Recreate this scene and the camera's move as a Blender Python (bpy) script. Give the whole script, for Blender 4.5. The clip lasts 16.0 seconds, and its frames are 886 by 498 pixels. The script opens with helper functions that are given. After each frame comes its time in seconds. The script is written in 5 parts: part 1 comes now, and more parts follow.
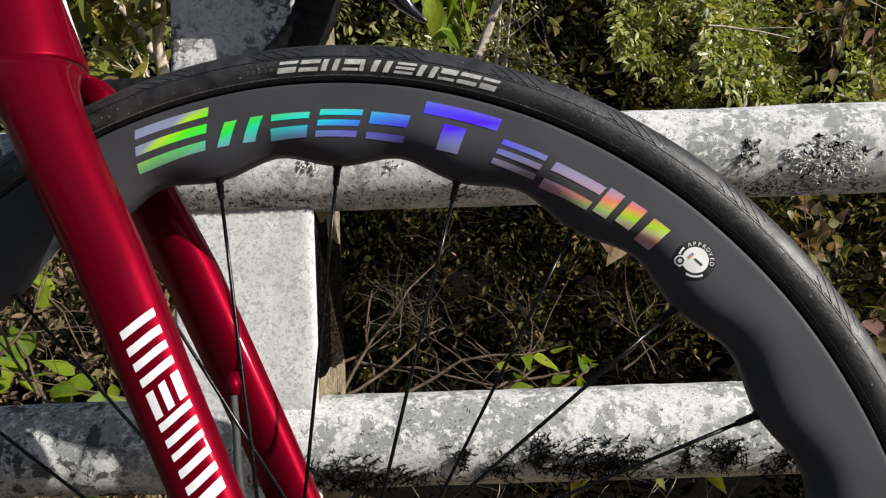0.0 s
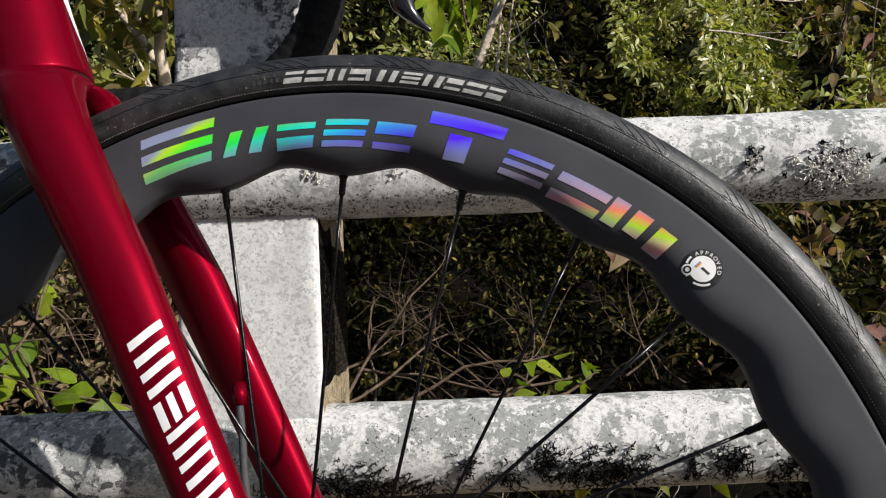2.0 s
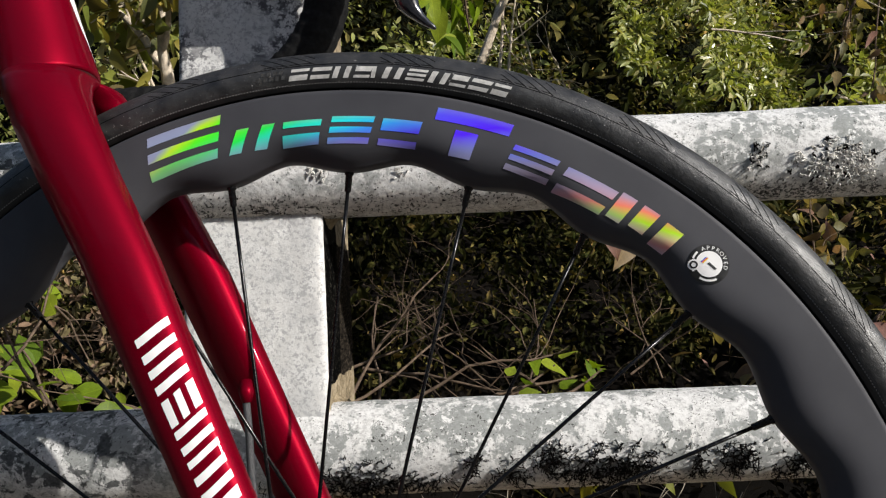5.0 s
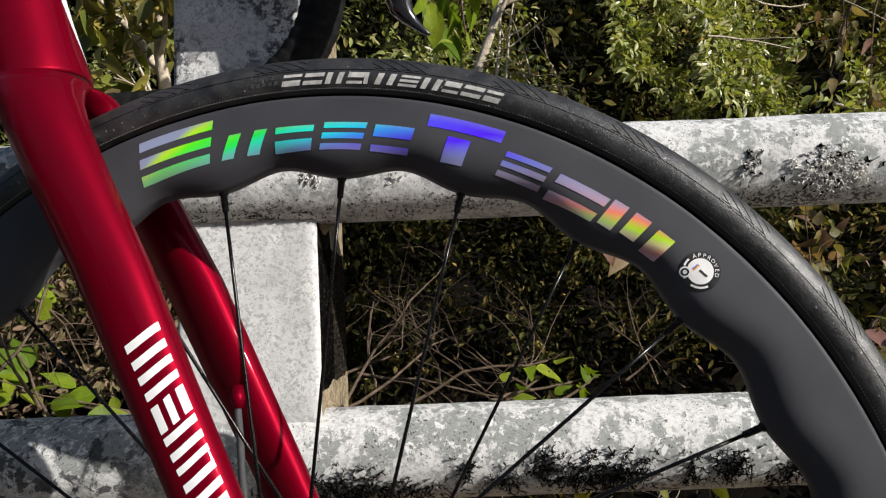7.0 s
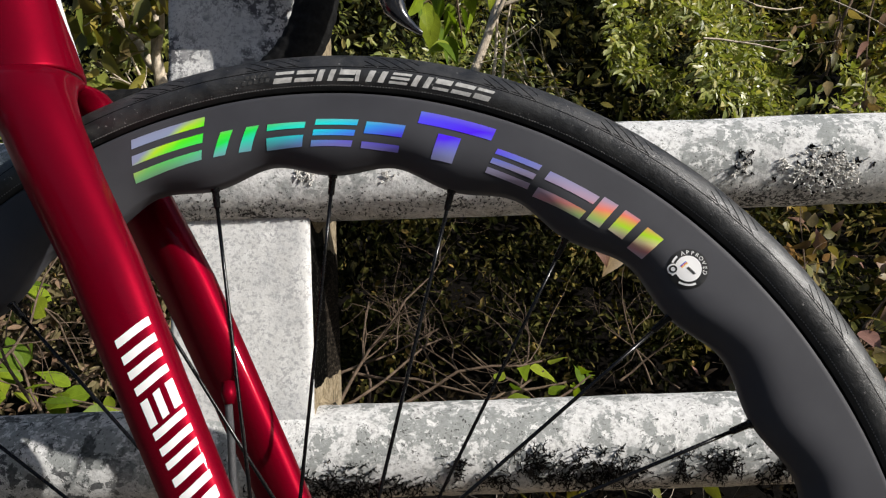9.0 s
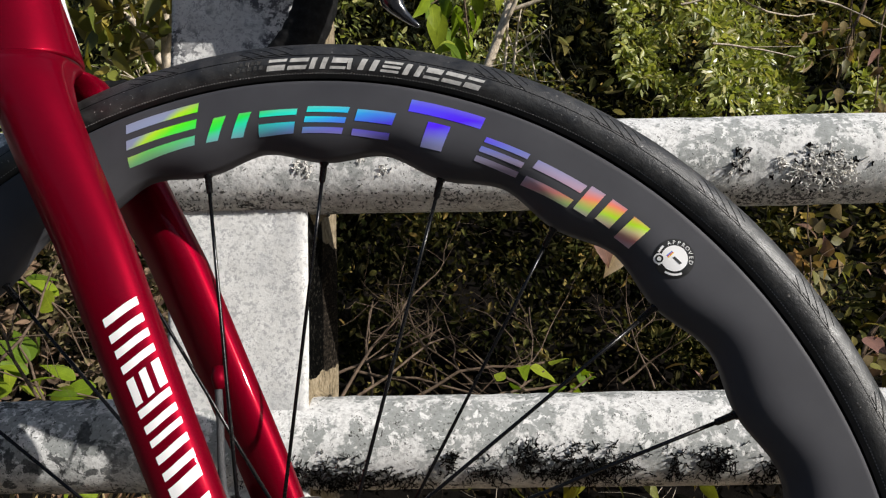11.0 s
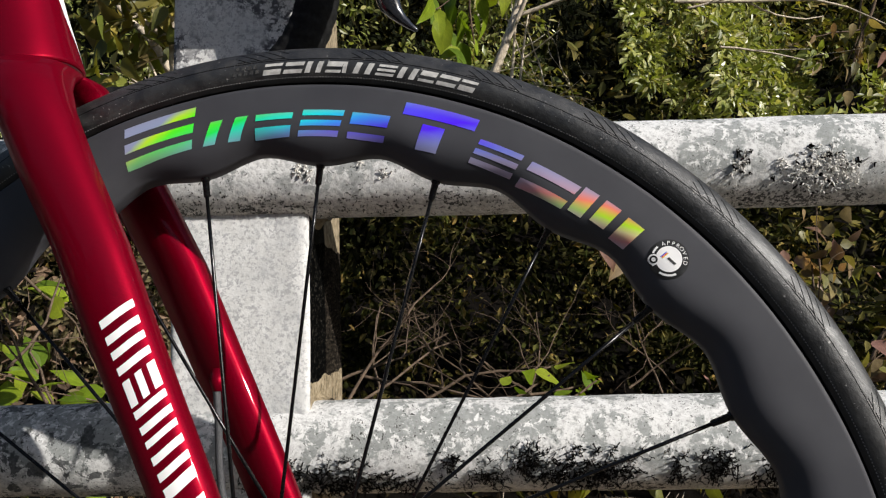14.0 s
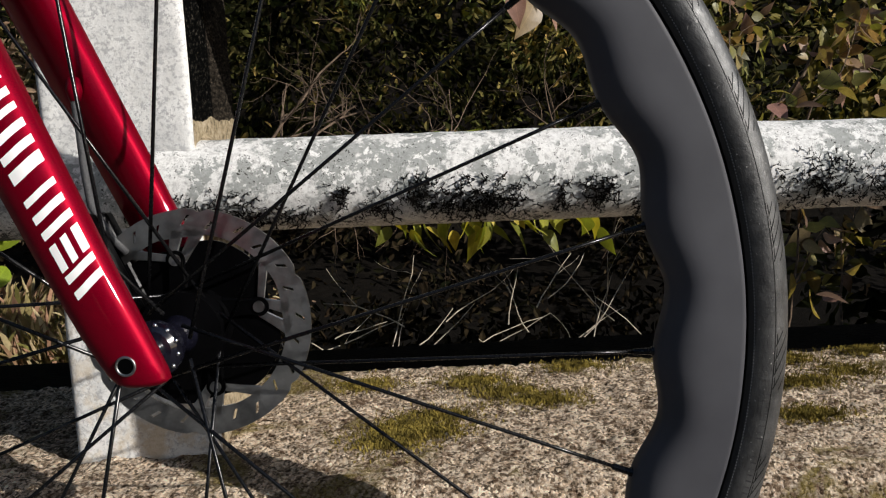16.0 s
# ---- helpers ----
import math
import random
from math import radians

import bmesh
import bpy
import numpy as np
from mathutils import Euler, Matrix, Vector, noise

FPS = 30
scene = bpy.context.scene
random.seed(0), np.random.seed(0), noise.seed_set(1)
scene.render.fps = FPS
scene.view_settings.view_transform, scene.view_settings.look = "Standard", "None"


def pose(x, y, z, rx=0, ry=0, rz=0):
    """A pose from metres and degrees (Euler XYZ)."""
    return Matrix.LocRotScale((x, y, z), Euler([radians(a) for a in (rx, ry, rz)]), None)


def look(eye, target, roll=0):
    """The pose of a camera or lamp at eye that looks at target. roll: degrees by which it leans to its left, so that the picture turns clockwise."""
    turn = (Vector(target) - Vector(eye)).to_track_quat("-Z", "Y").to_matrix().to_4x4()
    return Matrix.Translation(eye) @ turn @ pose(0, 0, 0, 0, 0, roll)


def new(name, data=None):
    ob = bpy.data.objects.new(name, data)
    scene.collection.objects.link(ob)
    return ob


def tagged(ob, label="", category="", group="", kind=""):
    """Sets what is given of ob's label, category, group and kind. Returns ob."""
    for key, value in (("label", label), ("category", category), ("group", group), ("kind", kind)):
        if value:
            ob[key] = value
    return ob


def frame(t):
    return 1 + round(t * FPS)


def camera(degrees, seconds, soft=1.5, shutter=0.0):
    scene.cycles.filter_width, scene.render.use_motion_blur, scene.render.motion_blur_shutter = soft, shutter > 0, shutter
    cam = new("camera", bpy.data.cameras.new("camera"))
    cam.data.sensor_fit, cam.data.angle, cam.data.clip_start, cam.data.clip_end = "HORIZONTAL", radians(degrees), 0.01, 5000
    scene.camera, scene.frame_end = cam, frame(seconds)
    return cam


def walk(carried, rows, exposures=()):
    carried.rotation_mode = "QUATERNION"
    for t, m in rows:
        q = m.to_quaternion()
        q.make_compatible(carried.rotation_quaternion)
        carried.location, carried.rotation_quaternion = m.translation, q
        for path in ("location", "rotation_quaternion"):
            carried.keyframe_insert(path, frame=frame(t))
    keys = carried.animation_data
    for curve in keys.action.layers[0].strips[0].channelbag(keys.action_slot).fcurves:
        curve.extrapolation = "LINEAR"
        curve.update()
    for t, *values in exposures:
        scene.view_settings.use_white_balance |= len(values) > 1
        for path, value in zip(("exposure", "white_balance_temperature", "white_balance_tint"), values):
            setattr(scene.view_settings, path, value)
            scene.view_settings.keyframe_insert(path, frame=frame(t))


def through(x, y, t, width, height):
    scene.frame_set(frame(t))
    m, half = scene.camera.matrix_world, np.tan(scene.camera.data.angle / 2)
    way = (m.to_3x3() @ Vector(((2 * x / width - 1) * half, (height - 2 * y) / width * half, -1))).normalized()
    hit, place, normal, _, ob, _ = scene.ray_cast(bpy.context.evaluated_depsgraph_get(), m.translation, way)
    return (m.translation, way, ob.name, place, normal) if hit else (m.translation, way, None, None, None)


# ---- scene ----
cam = camera(60.95, 16.0, soft=1.2)
# seconds, eye, yaw to the left, pitch up, roll
ROWS = [
    (0, 0.0784, -0.4219, 0.5429, 0.436, 2.466, -1.910),
    (0.5, 0.0775, -0.4209, 0.5429, 0.277, 2.517, -2.068),
    (1, 0.0772, -0.4207, 0.5434, 0.343, 2.573, -2.059),
    (1.5, 0.0747, -0.4216, 0.5448, 0.337, 2.743, -2.044),
    (2, 0.0748, -0.4217, 0.5458, 0.423, 2.819, -2.128),
    (2.5, 0.0739, -0.4211, 0.5458, 0.492, 2.802, -2.295),
    (3, 0.0748, -0.4216, 0.5444, 0.503, 2.899, -2.455),
    (3.5, 0.0758, -0.4214, 0.5428, 0.533, 2.833, -2.524),
    (4, 0.0726, -0.4216, 0.5426, 0.638, 2.808, -2.459),
    (6.5, 0.0738, -0.4224, 0.5447, 0.439, 3.178, -2.147),
    (7, 0.0760, -0.4219, 0.5441, 0.420, 3.244, -2.136),
    (7.5, 0.0769, -0.4218, 0.5437, 0.480, 3.255, -2.116),
    (8, 0.0768, -0.4209, 0.5423, 0.314, 3.285, -2.076),
    (8.5, 0.0787, -0.4222, 0.5408, 0.255, 3.362, -2.029),
    (9, 0.0802, -0.4239, 0.5409, 0.244, 3.383, -1.924),
    (11.5, 0.0956, -0.4267, 0.5283, 1.262, 4.138, -0.878),
    (12, 0.0967, -0.4280, 0.5289, 1.371, 4.400, -0.880),
    (12.5, 0.0977, -0.4280, 0.5297, 1.587, 4.557, -0.989),
    (13, 0.0974, -0.4291, 0.5302, 1.685, 4.518, -1.142),
    (13.5, 0.0979, -0.4281, 0.5298, 1.907, 4.533, -1.241),
    (14, 0.1027, -0.4263, 0.5270, 1.989, 4.372, -1.200),
    (14.5, 0.1088, -0.4262, 0.5210, 1.691, 3.774, -1.150),
    (15, 0.1216, -0.4281, 0.5086, 0.996, 2.440, -0.882),
    (15.2, 0.1305, -0.4264, 0.4997, 0.704, 1.183, -0.772),
    (15.4, 0.1331, -0.4282, 0.4891, -0.317, -1.412, -1.400),
    (15.5, 0.1348, -0.4227, 0.4784, -0.889, -2.002, -0.822),
    (15.7, 0.1396, -0.4165, 0.4749, -1.127, -5.999, -0.965),
    (15.9, 0.1355, -0.4161, 0.4700, -2.309, -9.282, -1.254),
    (16, 0.1334, -0.4191, 0.4614, -3.001, -10.042, -1.835),
]


def held(x, y, z, yaw, pitch, roll):
    return pose(x, y, z, 0, 0, yaw) @ pose(0, 0, 0, 90 + pitch, 0, 0) @ pose(0, 0, 0, 0, 0, roll)


walk(cam, [(t, held(*r)) for t, *r in ROWS])

# ---- light ----
SUN_WAY = Vector((1.61, -1.0, 0.93)).normalized()
world = bpy.data.worlds.new("world")
scene.world = world
world.use_nodes = True
wn = world.node_tree
sky = wn.nodes.new("ShaderNodeTexSky")
sky.sky_type, sky.sun_disc = "NISHITA", False
sky.sun_elevation = math.asin(SUN_WAY.z)
sky.sun_rotation = math.atan2(SUN_WAY.x, SUN_WAY.y)
wn.links.new(sky.outputs[0], wn.nodes["Background"].inputs[0])
wn.nodes["Background"].inputs[1].default_value = 0.095
sun = new("sun", bpy.data.lights.new("sun", "SUN"))
sun.data.energy, sun.data.angle, sun.data.color = 5.0, radians(0.53), (1.0, 0.96, 0.905)
sun.matrix_world = look(SUN_WAY * 20, (0, 0, 0))
scene.view_settings.exposure = 0.26

# ---- materials ----


class Mat:
    """A node material with short ways to the usual nodes."""

    def __init__(self, name, rough=0.5, metal=0.0, color=(0.5, 0.5, 0.5), **more):
        self.m = bpy.data.materials.new(name)
        self.m.use_nodes = True
        self.t = self.m.node_tree
        self.b = self.t.nodes["Principled BSDF"]
        self.b.inputs["Roughness"].default_value = rough
        self.b.inputs["Metallic"].default_value = metal
        self.b.inputs["Base Color"].default_value = (*color, 1)
        for key, value in more.items():
            self.b.inputs[key.replace("_", " ")].default_value = value
        self.coord = self.t.nodes.new("ShaderNodeTexCoord")

    def set(self, sock, value):
        if isinstance(value, bpy.types.NodeSocket):
            self.t.links.new(value, sock)
        else:
            sock.default_value = value

    def to(self, name, value):
        self.set(self.b.inputs[name], value)
        return self

    def noise(self, scale, detail=4.0, rough=0.55, at="Object", stretch=None, kind="noise", distort=0.0):
        src = self.coord.outputs[at]
        if stretch:
            mp = self.t.nodes.new("ShaderNodeMapping")
            mp.inputs["Scale"].default_value = stretch
            self.t.links.new(src, mp.inputs[0])
            src = mp.outputs[0]
        if kind == "voronoi":
            n = self.t.nodes.new("ShaderNodeTexVoronoi")
            n.inputs["Scale"].default_value = scale
            self.t.links.new(src, n.inputs["Vector"])
            return n.outputs["Distance"]
        n = self.t.nodes.new("ShaderNodeTexNoise")
        n.inputs["Scale"].default_value, n.inputs["Detail"].default_value = scale, detail
        n.inputs["Roughness"].default_value, n.inputs["Distortion"].default_value = rough, distort
        self.t.links.new(src, n.inputs["Vector"])
        return n.outputs["Fac"]

    def ramp(self, fac, *stops, hard=False):
        n = self.t.nodes.new("ShaderNodeValToRGB")
        n.color_ramp.interpolation = "CONSTANT" if hard else "LINEAR"
        el = n.color_ramp.elements
        while len(el) < len(stops):
            el.new(0.5)
        for e, (p, c) in zip(el, stops):
            e.position = p
            e.color = (c, c, c, 1) if isinstance(c, (int, float)) else (*c, 1)
        self.set(n.inputs[0], fac)
        return n.outputs[0]

    def math(self, op, a, b=0.0, c=0.0):
        n = self.t.nodes.new("ShaderNodeMath")
        n.operation = op
        for s, v in zip(n.inputs, (a, b, c)):
            self.set(s, v)
        return n.outputs[0]

    def mix(self, fac, a, b, kind="MIX"):
        n = self.t.nodes.new("ShaderNodeMix")
        n.data_type, n.blend_type = "RGBA", kind
        self.set(n.inputs[0], fac)
        for s, v in ((n.inputs[6], a), (n.inputs[7], b)):
            self.set(s, (*v, 1) if isinstance(v, tuple) and len(v) == 3 else v)
        return n.outputs[2]

    def bump(self, height, strength=0.3, dist=0.001, onto=None):
        n = self.t.nodes.new("ShaderNodeBump")
        n.inputs["Strength"].default_value, n.inputs["Distance"].default_value = strength, dist
        self.set(n.inputs["Height"], height)
        if onto is not None:
            self.set(n.inputs["Normal"], onto)
        self.set(self.b.inputs["Normal"], n.outputs[0])
        return n.outputs[0]

    def split(self, at="UV"):
        n = self.t.nodes.new("ShaderNodeSeparateXYZ")
        self.t.links.new(self.coord.outputs[at], n.inputs[0])
        return n.outputs

    def island(self):
        return self.t.nodes.new("ShaderNodeNewGeometry").outputs["Random Per Island"]


def red_paint():
    """Candy lacquer: deep crimson under a clear gloss, with fine flake."""
    m = Mat("candy_red_paint", 0.45, 0.45, (0.2, 0.002, 0.016), Specular_IOR_Level=0.0, Coat_Weight=0.22, Coat_Roughness=0.05, Coat_IOR=1.5)
    m.to("Base Color", m.ramp(m.noise(4200, 1), (0.3, (0.095, 0.0003, 0.0055)), (0.7, (0.205, 0.0006, 0.012))))
    m.to("Coat Roughness", m.ramp(m.noise(35, 3), (0.35, 0.02), (0.8, 0.07)))
    m.bump(m.noise(420, 2), 0.05, 0.0002)
    return m.m


def rim_carbon():
    m = Mat("matt_carbon", 0.6, 0.0, (0.03, 0.03, 0.032), Specular_IOR_Level=0.22, IOR=1.5)
    cloud = m.noise(22, 4)
    m.to("Base Color", m.ramp(cloud, (0.3, (0.042, 0.042, 0.048)), (0.75, (0.058, 0.058, 0.065))))
    m.to("Roughness", m.ramp(m.noise(60, 5), (0.3, 0.58), (0.75, 0.66)))
    m.bump(m.noise(2600, 2), 0.12, 0.0002)
    return m.m


def tyre_rubber():
    """u runs once round the wheel, v across the section from the near bead (0) to the far one (1)."""
    m = Mat("black_tyre_rubber", 0.55, 0.0, (0.02, 0.02, 0.02), Specular_IOR_Level=0.5)
    u, v, _ = m.split("UV")
    side = m.math("ABSOLUTE", m.math("SUBTRACT", v, 0.5))
    # slanted cuts in groups on the shoulders
    group = m.math("FRACT", m.math("MULTIPLY_ADD", u, 30.0, 0.49))
    inside = m.math("LESS_THAN", group, 0.46)
    bend = m.math("POWER", m.math("SUBTRACT", side, 0.07), 1.4)
    cut = m.math("FRACT", m.math("MULTIPLY", m.math("SUBTRACT", group, m.math("MULTIPLY", bend, 2.5)), 8.8))
    line = m.math("LESS_THAN", m.math("ABSOLUTE", m.math("SUBTRACT", cut, 0.5)), 0.085)
    band = m.math("MULTIPLY", m.math("GREATER_THAN", side, 0.150), m.math("LESS_THAN", side, 0.284))
    hem = m.math("MULTIPLY", m.math("LESS_THAN", m.math("ABSOLUTE", m.math("SUBTRACT", side, 0.272)), 0.0045), m.math("GREATER_THAN", m.math("FRACT", m.math("ADD", cut, 0.5)), 0.3))
    sipe = m.math("MULTIPLY", m.math("MULTIPLY", m.math("MAXIMUM", line, hem), band), inside)
    ridge = m.math("LESS_THAN", m.math("ABSOLUTE", m.math("SUBTRACT", side, 0.291)), 0.0042)
    # woven thread beside the bead
    thread = m.math("MULTIPLY", m.math("LESS_THAN", m.math("ABSOLUTE", m.math("SUBTRACT", side, 0.452)), 0.004),
                    m.math("GREATER_THAN", m.math("FRACT", m.math("MULTIPLY", u, 1150.0)), 0.55))
    tread = m.math("LESS_THAN", side, 0.291)
    dust = m.noise(55, 8, 0.72)
    fine = m.noise(2600, 2, 0.6)
    wall = m.ramp(dust, (0.40, (0.005, 0.005, 0.0055)), (0.72, (0.042, 0.041, 0.040)))
    worn = m.ramp(dust, (0.38, (0.007, 0.007, 0.0075)), (0.72, (0.052, 0.050, 0.048)))
    col = m.mix(tread, wall, worn)
    specks = m.math("GREATER_THAN", m.noise(520, 3), 0.70)
    col = m.mix(m.math("MULTIPLY", specks, 0.85), col, (0.26, 0.25, 0.235))
    # cuts and ridge line painted black for the shade in the grooves
    groove = m.math("MAXIMUM", sipe, ridge)
    col = m.mix(m.math("MULTIPLY", groove, 0.85), col, (0.002, 0.002, 0.002))
    m.to("Specular IOR Level", m.math("MULTIPLY_ADD", groove, -0.6, 0.65))
    col = m.mix(thread, col, (0.20, 0.195, 0.19))
    # bead edge painted black for the shade between tyre and rim
    col = m.mix(m.math("GREATER_THAN", side, 0.458), col, (0.002, 0.002, 0.002))
    m.to("Base Color", col)
    m.to("Roughness", m.ramp(m.noise(120, 4), (0.3, 0.34), (0.8, 0.62)))
    h = m.math("SUBTRACT", m.math("ADD", m.math("MULTIPLY", fine, 0.10), m.math("MULTIPLY", ridge, -0.5)), sipe)
    h = m.math("ADD", h, m.math("MULTIPLY", thread, 0.5))
    scuff = m.noise(300, 5, 0.7, stretch=(1, 1, 1))
    m.bump(m.math("MULTIPLY_ADD", scuff, 0.30, h), 1.0, 0.0012)
    return m.m


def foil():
    """Holographic foil: its diffraction hues are painted along the arc of the rim."""
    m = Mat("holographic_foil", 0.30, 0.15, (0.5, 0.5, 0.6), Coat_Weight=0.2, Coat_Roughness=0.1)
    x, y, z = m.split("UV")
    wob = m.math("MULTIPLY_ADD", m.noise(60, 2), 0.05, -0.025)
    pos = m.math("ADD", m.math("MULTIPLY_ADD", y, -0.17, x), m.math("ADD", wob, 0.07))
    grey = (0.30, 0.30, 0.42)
    # diffraction colours and the pale flare near the end, painted as pigment
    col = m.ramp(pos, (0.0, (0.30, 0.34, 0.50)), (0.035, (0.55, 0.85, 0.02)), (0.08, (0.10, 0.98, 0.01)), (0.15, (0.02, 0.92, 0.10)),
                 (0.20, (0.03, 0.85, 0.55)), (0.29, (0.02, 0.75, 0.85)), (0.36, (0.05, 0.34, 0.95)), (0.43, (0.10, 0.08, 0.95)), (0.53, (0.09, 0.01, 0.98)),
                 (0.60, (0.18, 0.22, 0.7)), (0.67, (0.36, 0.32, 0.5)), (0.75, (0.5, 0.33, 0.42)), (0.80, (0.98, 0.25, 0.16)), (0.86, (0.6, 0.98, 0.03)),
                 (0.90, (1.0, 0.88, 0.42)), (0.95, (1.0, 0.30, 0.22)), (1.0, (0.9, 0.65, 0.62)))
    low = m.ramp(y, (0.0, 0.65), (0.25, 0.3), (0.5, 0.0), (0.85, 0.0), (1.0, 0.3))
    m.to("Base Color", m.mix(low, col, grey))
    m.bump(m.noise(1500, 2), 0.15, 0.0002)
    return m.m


def plain(name, color, rough=0.5, metal=0.0, spread=0.25, scale=60, bumps=0.15, size=0.0004, **more):
    if rough >= 0.7:
        more.setdefault("Specular_IOR_Level", 0.06)
    m = Mat(name, rough, metal, color, **more)
    lo, hi = tuple(c * (1 - spread) for c in color), tuple(min(1, c * (1 + spread)) for c in color)
    m.to("Base Color", m.ramp(m.noise(scale, 5), (0.3, lo), (0.72, hi)))
    m.to("Roughness", m.ramp(m.noise(scale * 2.3, 4), (0.3, max(0.03, rough - 0.08)), (0.75, min(1, rough + 0.1))))
    if bumps:
        m.bump(m.noise(scale * 9, 3), bumps, size)
    return m.m


def rail_paint():
    """White paint on concrete: worn to grey in blotches, chalky, with black specks and grime below."""
    m = Mat("weathered_white_paint", 0.85, Specular_IOR_Level=0.12)
    big = m.noise(21, 6, 0.62, distort=0.4)
    mid = m.noise(85, 6, 0.68, distort=0.3)
    fine = m.noise(260, 4, 0.7)
    white = m.ramp(fine, (0.3, (0.33, 0.325, 0.32)), (0.55, (0.66, 0.655, 0.64)))
    grey = m.ramp(fine, (0.25, (0.20, 0.21, 0.20)), (0.7, (0.36, 0.37, 0.36)))
    blot = m.ramp(m.math("ADD", m.math("MULTIPLY", big, 0.6), m.math("MULTIPLY", mid, 0.4)), (0.485, 0.0), (0.515, 1.0))
    col = m.mix(m.math("MULTIPLY", blot, m.ramp(m.math("MULTIPLY_ADD", m.split("Object")[2], 12.0, m.math("MULTIPLY_ADD", big, 0.8, 0.1)), (0.15, 0.25), (0.5, 1.0))), white, grey)
    chalk = m.ramp(m.noise(120, 7, 0.75, distort=0.3), (0.555, 0.0), (0.58, 1.0))
    col = m.mix(chalk, col, (0.70, 0.695, 0.68))
    specks = m.math("MULTIPLY", m.math("GREATER_THAN", m.noise(260, 6, 0.8), 0.585), m.math("GREATER_THAN", m.noise(34, 5, 0.7), 0.535))
    col = m.mix(specks, col, (0.05, 0.05, 0.045))
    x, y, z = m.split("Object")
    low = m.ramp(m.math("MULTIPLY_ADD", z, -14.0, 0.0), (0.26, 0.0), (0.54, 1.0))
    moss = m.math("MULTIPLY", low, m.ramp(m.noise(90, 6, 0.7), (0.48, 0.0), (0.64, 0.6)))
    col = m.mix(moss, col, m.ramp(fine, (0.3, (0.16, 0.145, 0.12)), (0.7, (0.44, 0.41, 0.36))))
    # warm bounce light painted on the lower side
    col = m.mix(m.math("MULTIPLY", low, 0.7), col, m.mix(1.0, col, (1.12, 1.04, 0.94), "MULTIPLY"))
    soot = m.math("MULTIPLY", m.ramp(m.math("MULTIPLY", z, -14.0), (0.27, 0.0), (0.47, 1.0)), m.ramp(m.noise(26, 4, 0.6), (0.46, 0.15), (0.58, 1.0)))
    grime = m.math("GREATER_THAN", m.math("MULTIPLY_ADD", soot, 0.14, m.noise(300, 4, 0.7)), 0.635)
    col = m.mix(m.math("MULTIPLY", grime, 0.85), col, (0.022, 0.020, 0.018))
    # dark blotches where the rail runs on beyond the post
    dark_mask = m.math("MULTIPLY", m.ramp(m.math("MULTIPLY_ADD", x, -6.0, -0.9), (0.0, 0.0), (0.35, 1.0)), m.ramp(m.noise(62, 7, 0.72, distort=0.3), (0.53, 0.0), (0.555, 1.0)))
    col = m.mix(m.math("MULTIPLY", dark_mask, 0.9), col, m.ramp(fine, (0.3, (0.02, 0.022, 0.024)), (0.7, (0.09, 0.095, 0.095))))
    m.to("Base Color", col)
    h = m.math("ADD", m.math("MULTIPLY", mid, 0.6), m.math("ADD", m.math("MULTIPLY", fine, 0.4), m.math("MULTIPLY", moss, 0.6)))
    m.bump(h, 0.6, 0.0016)
    return m.m


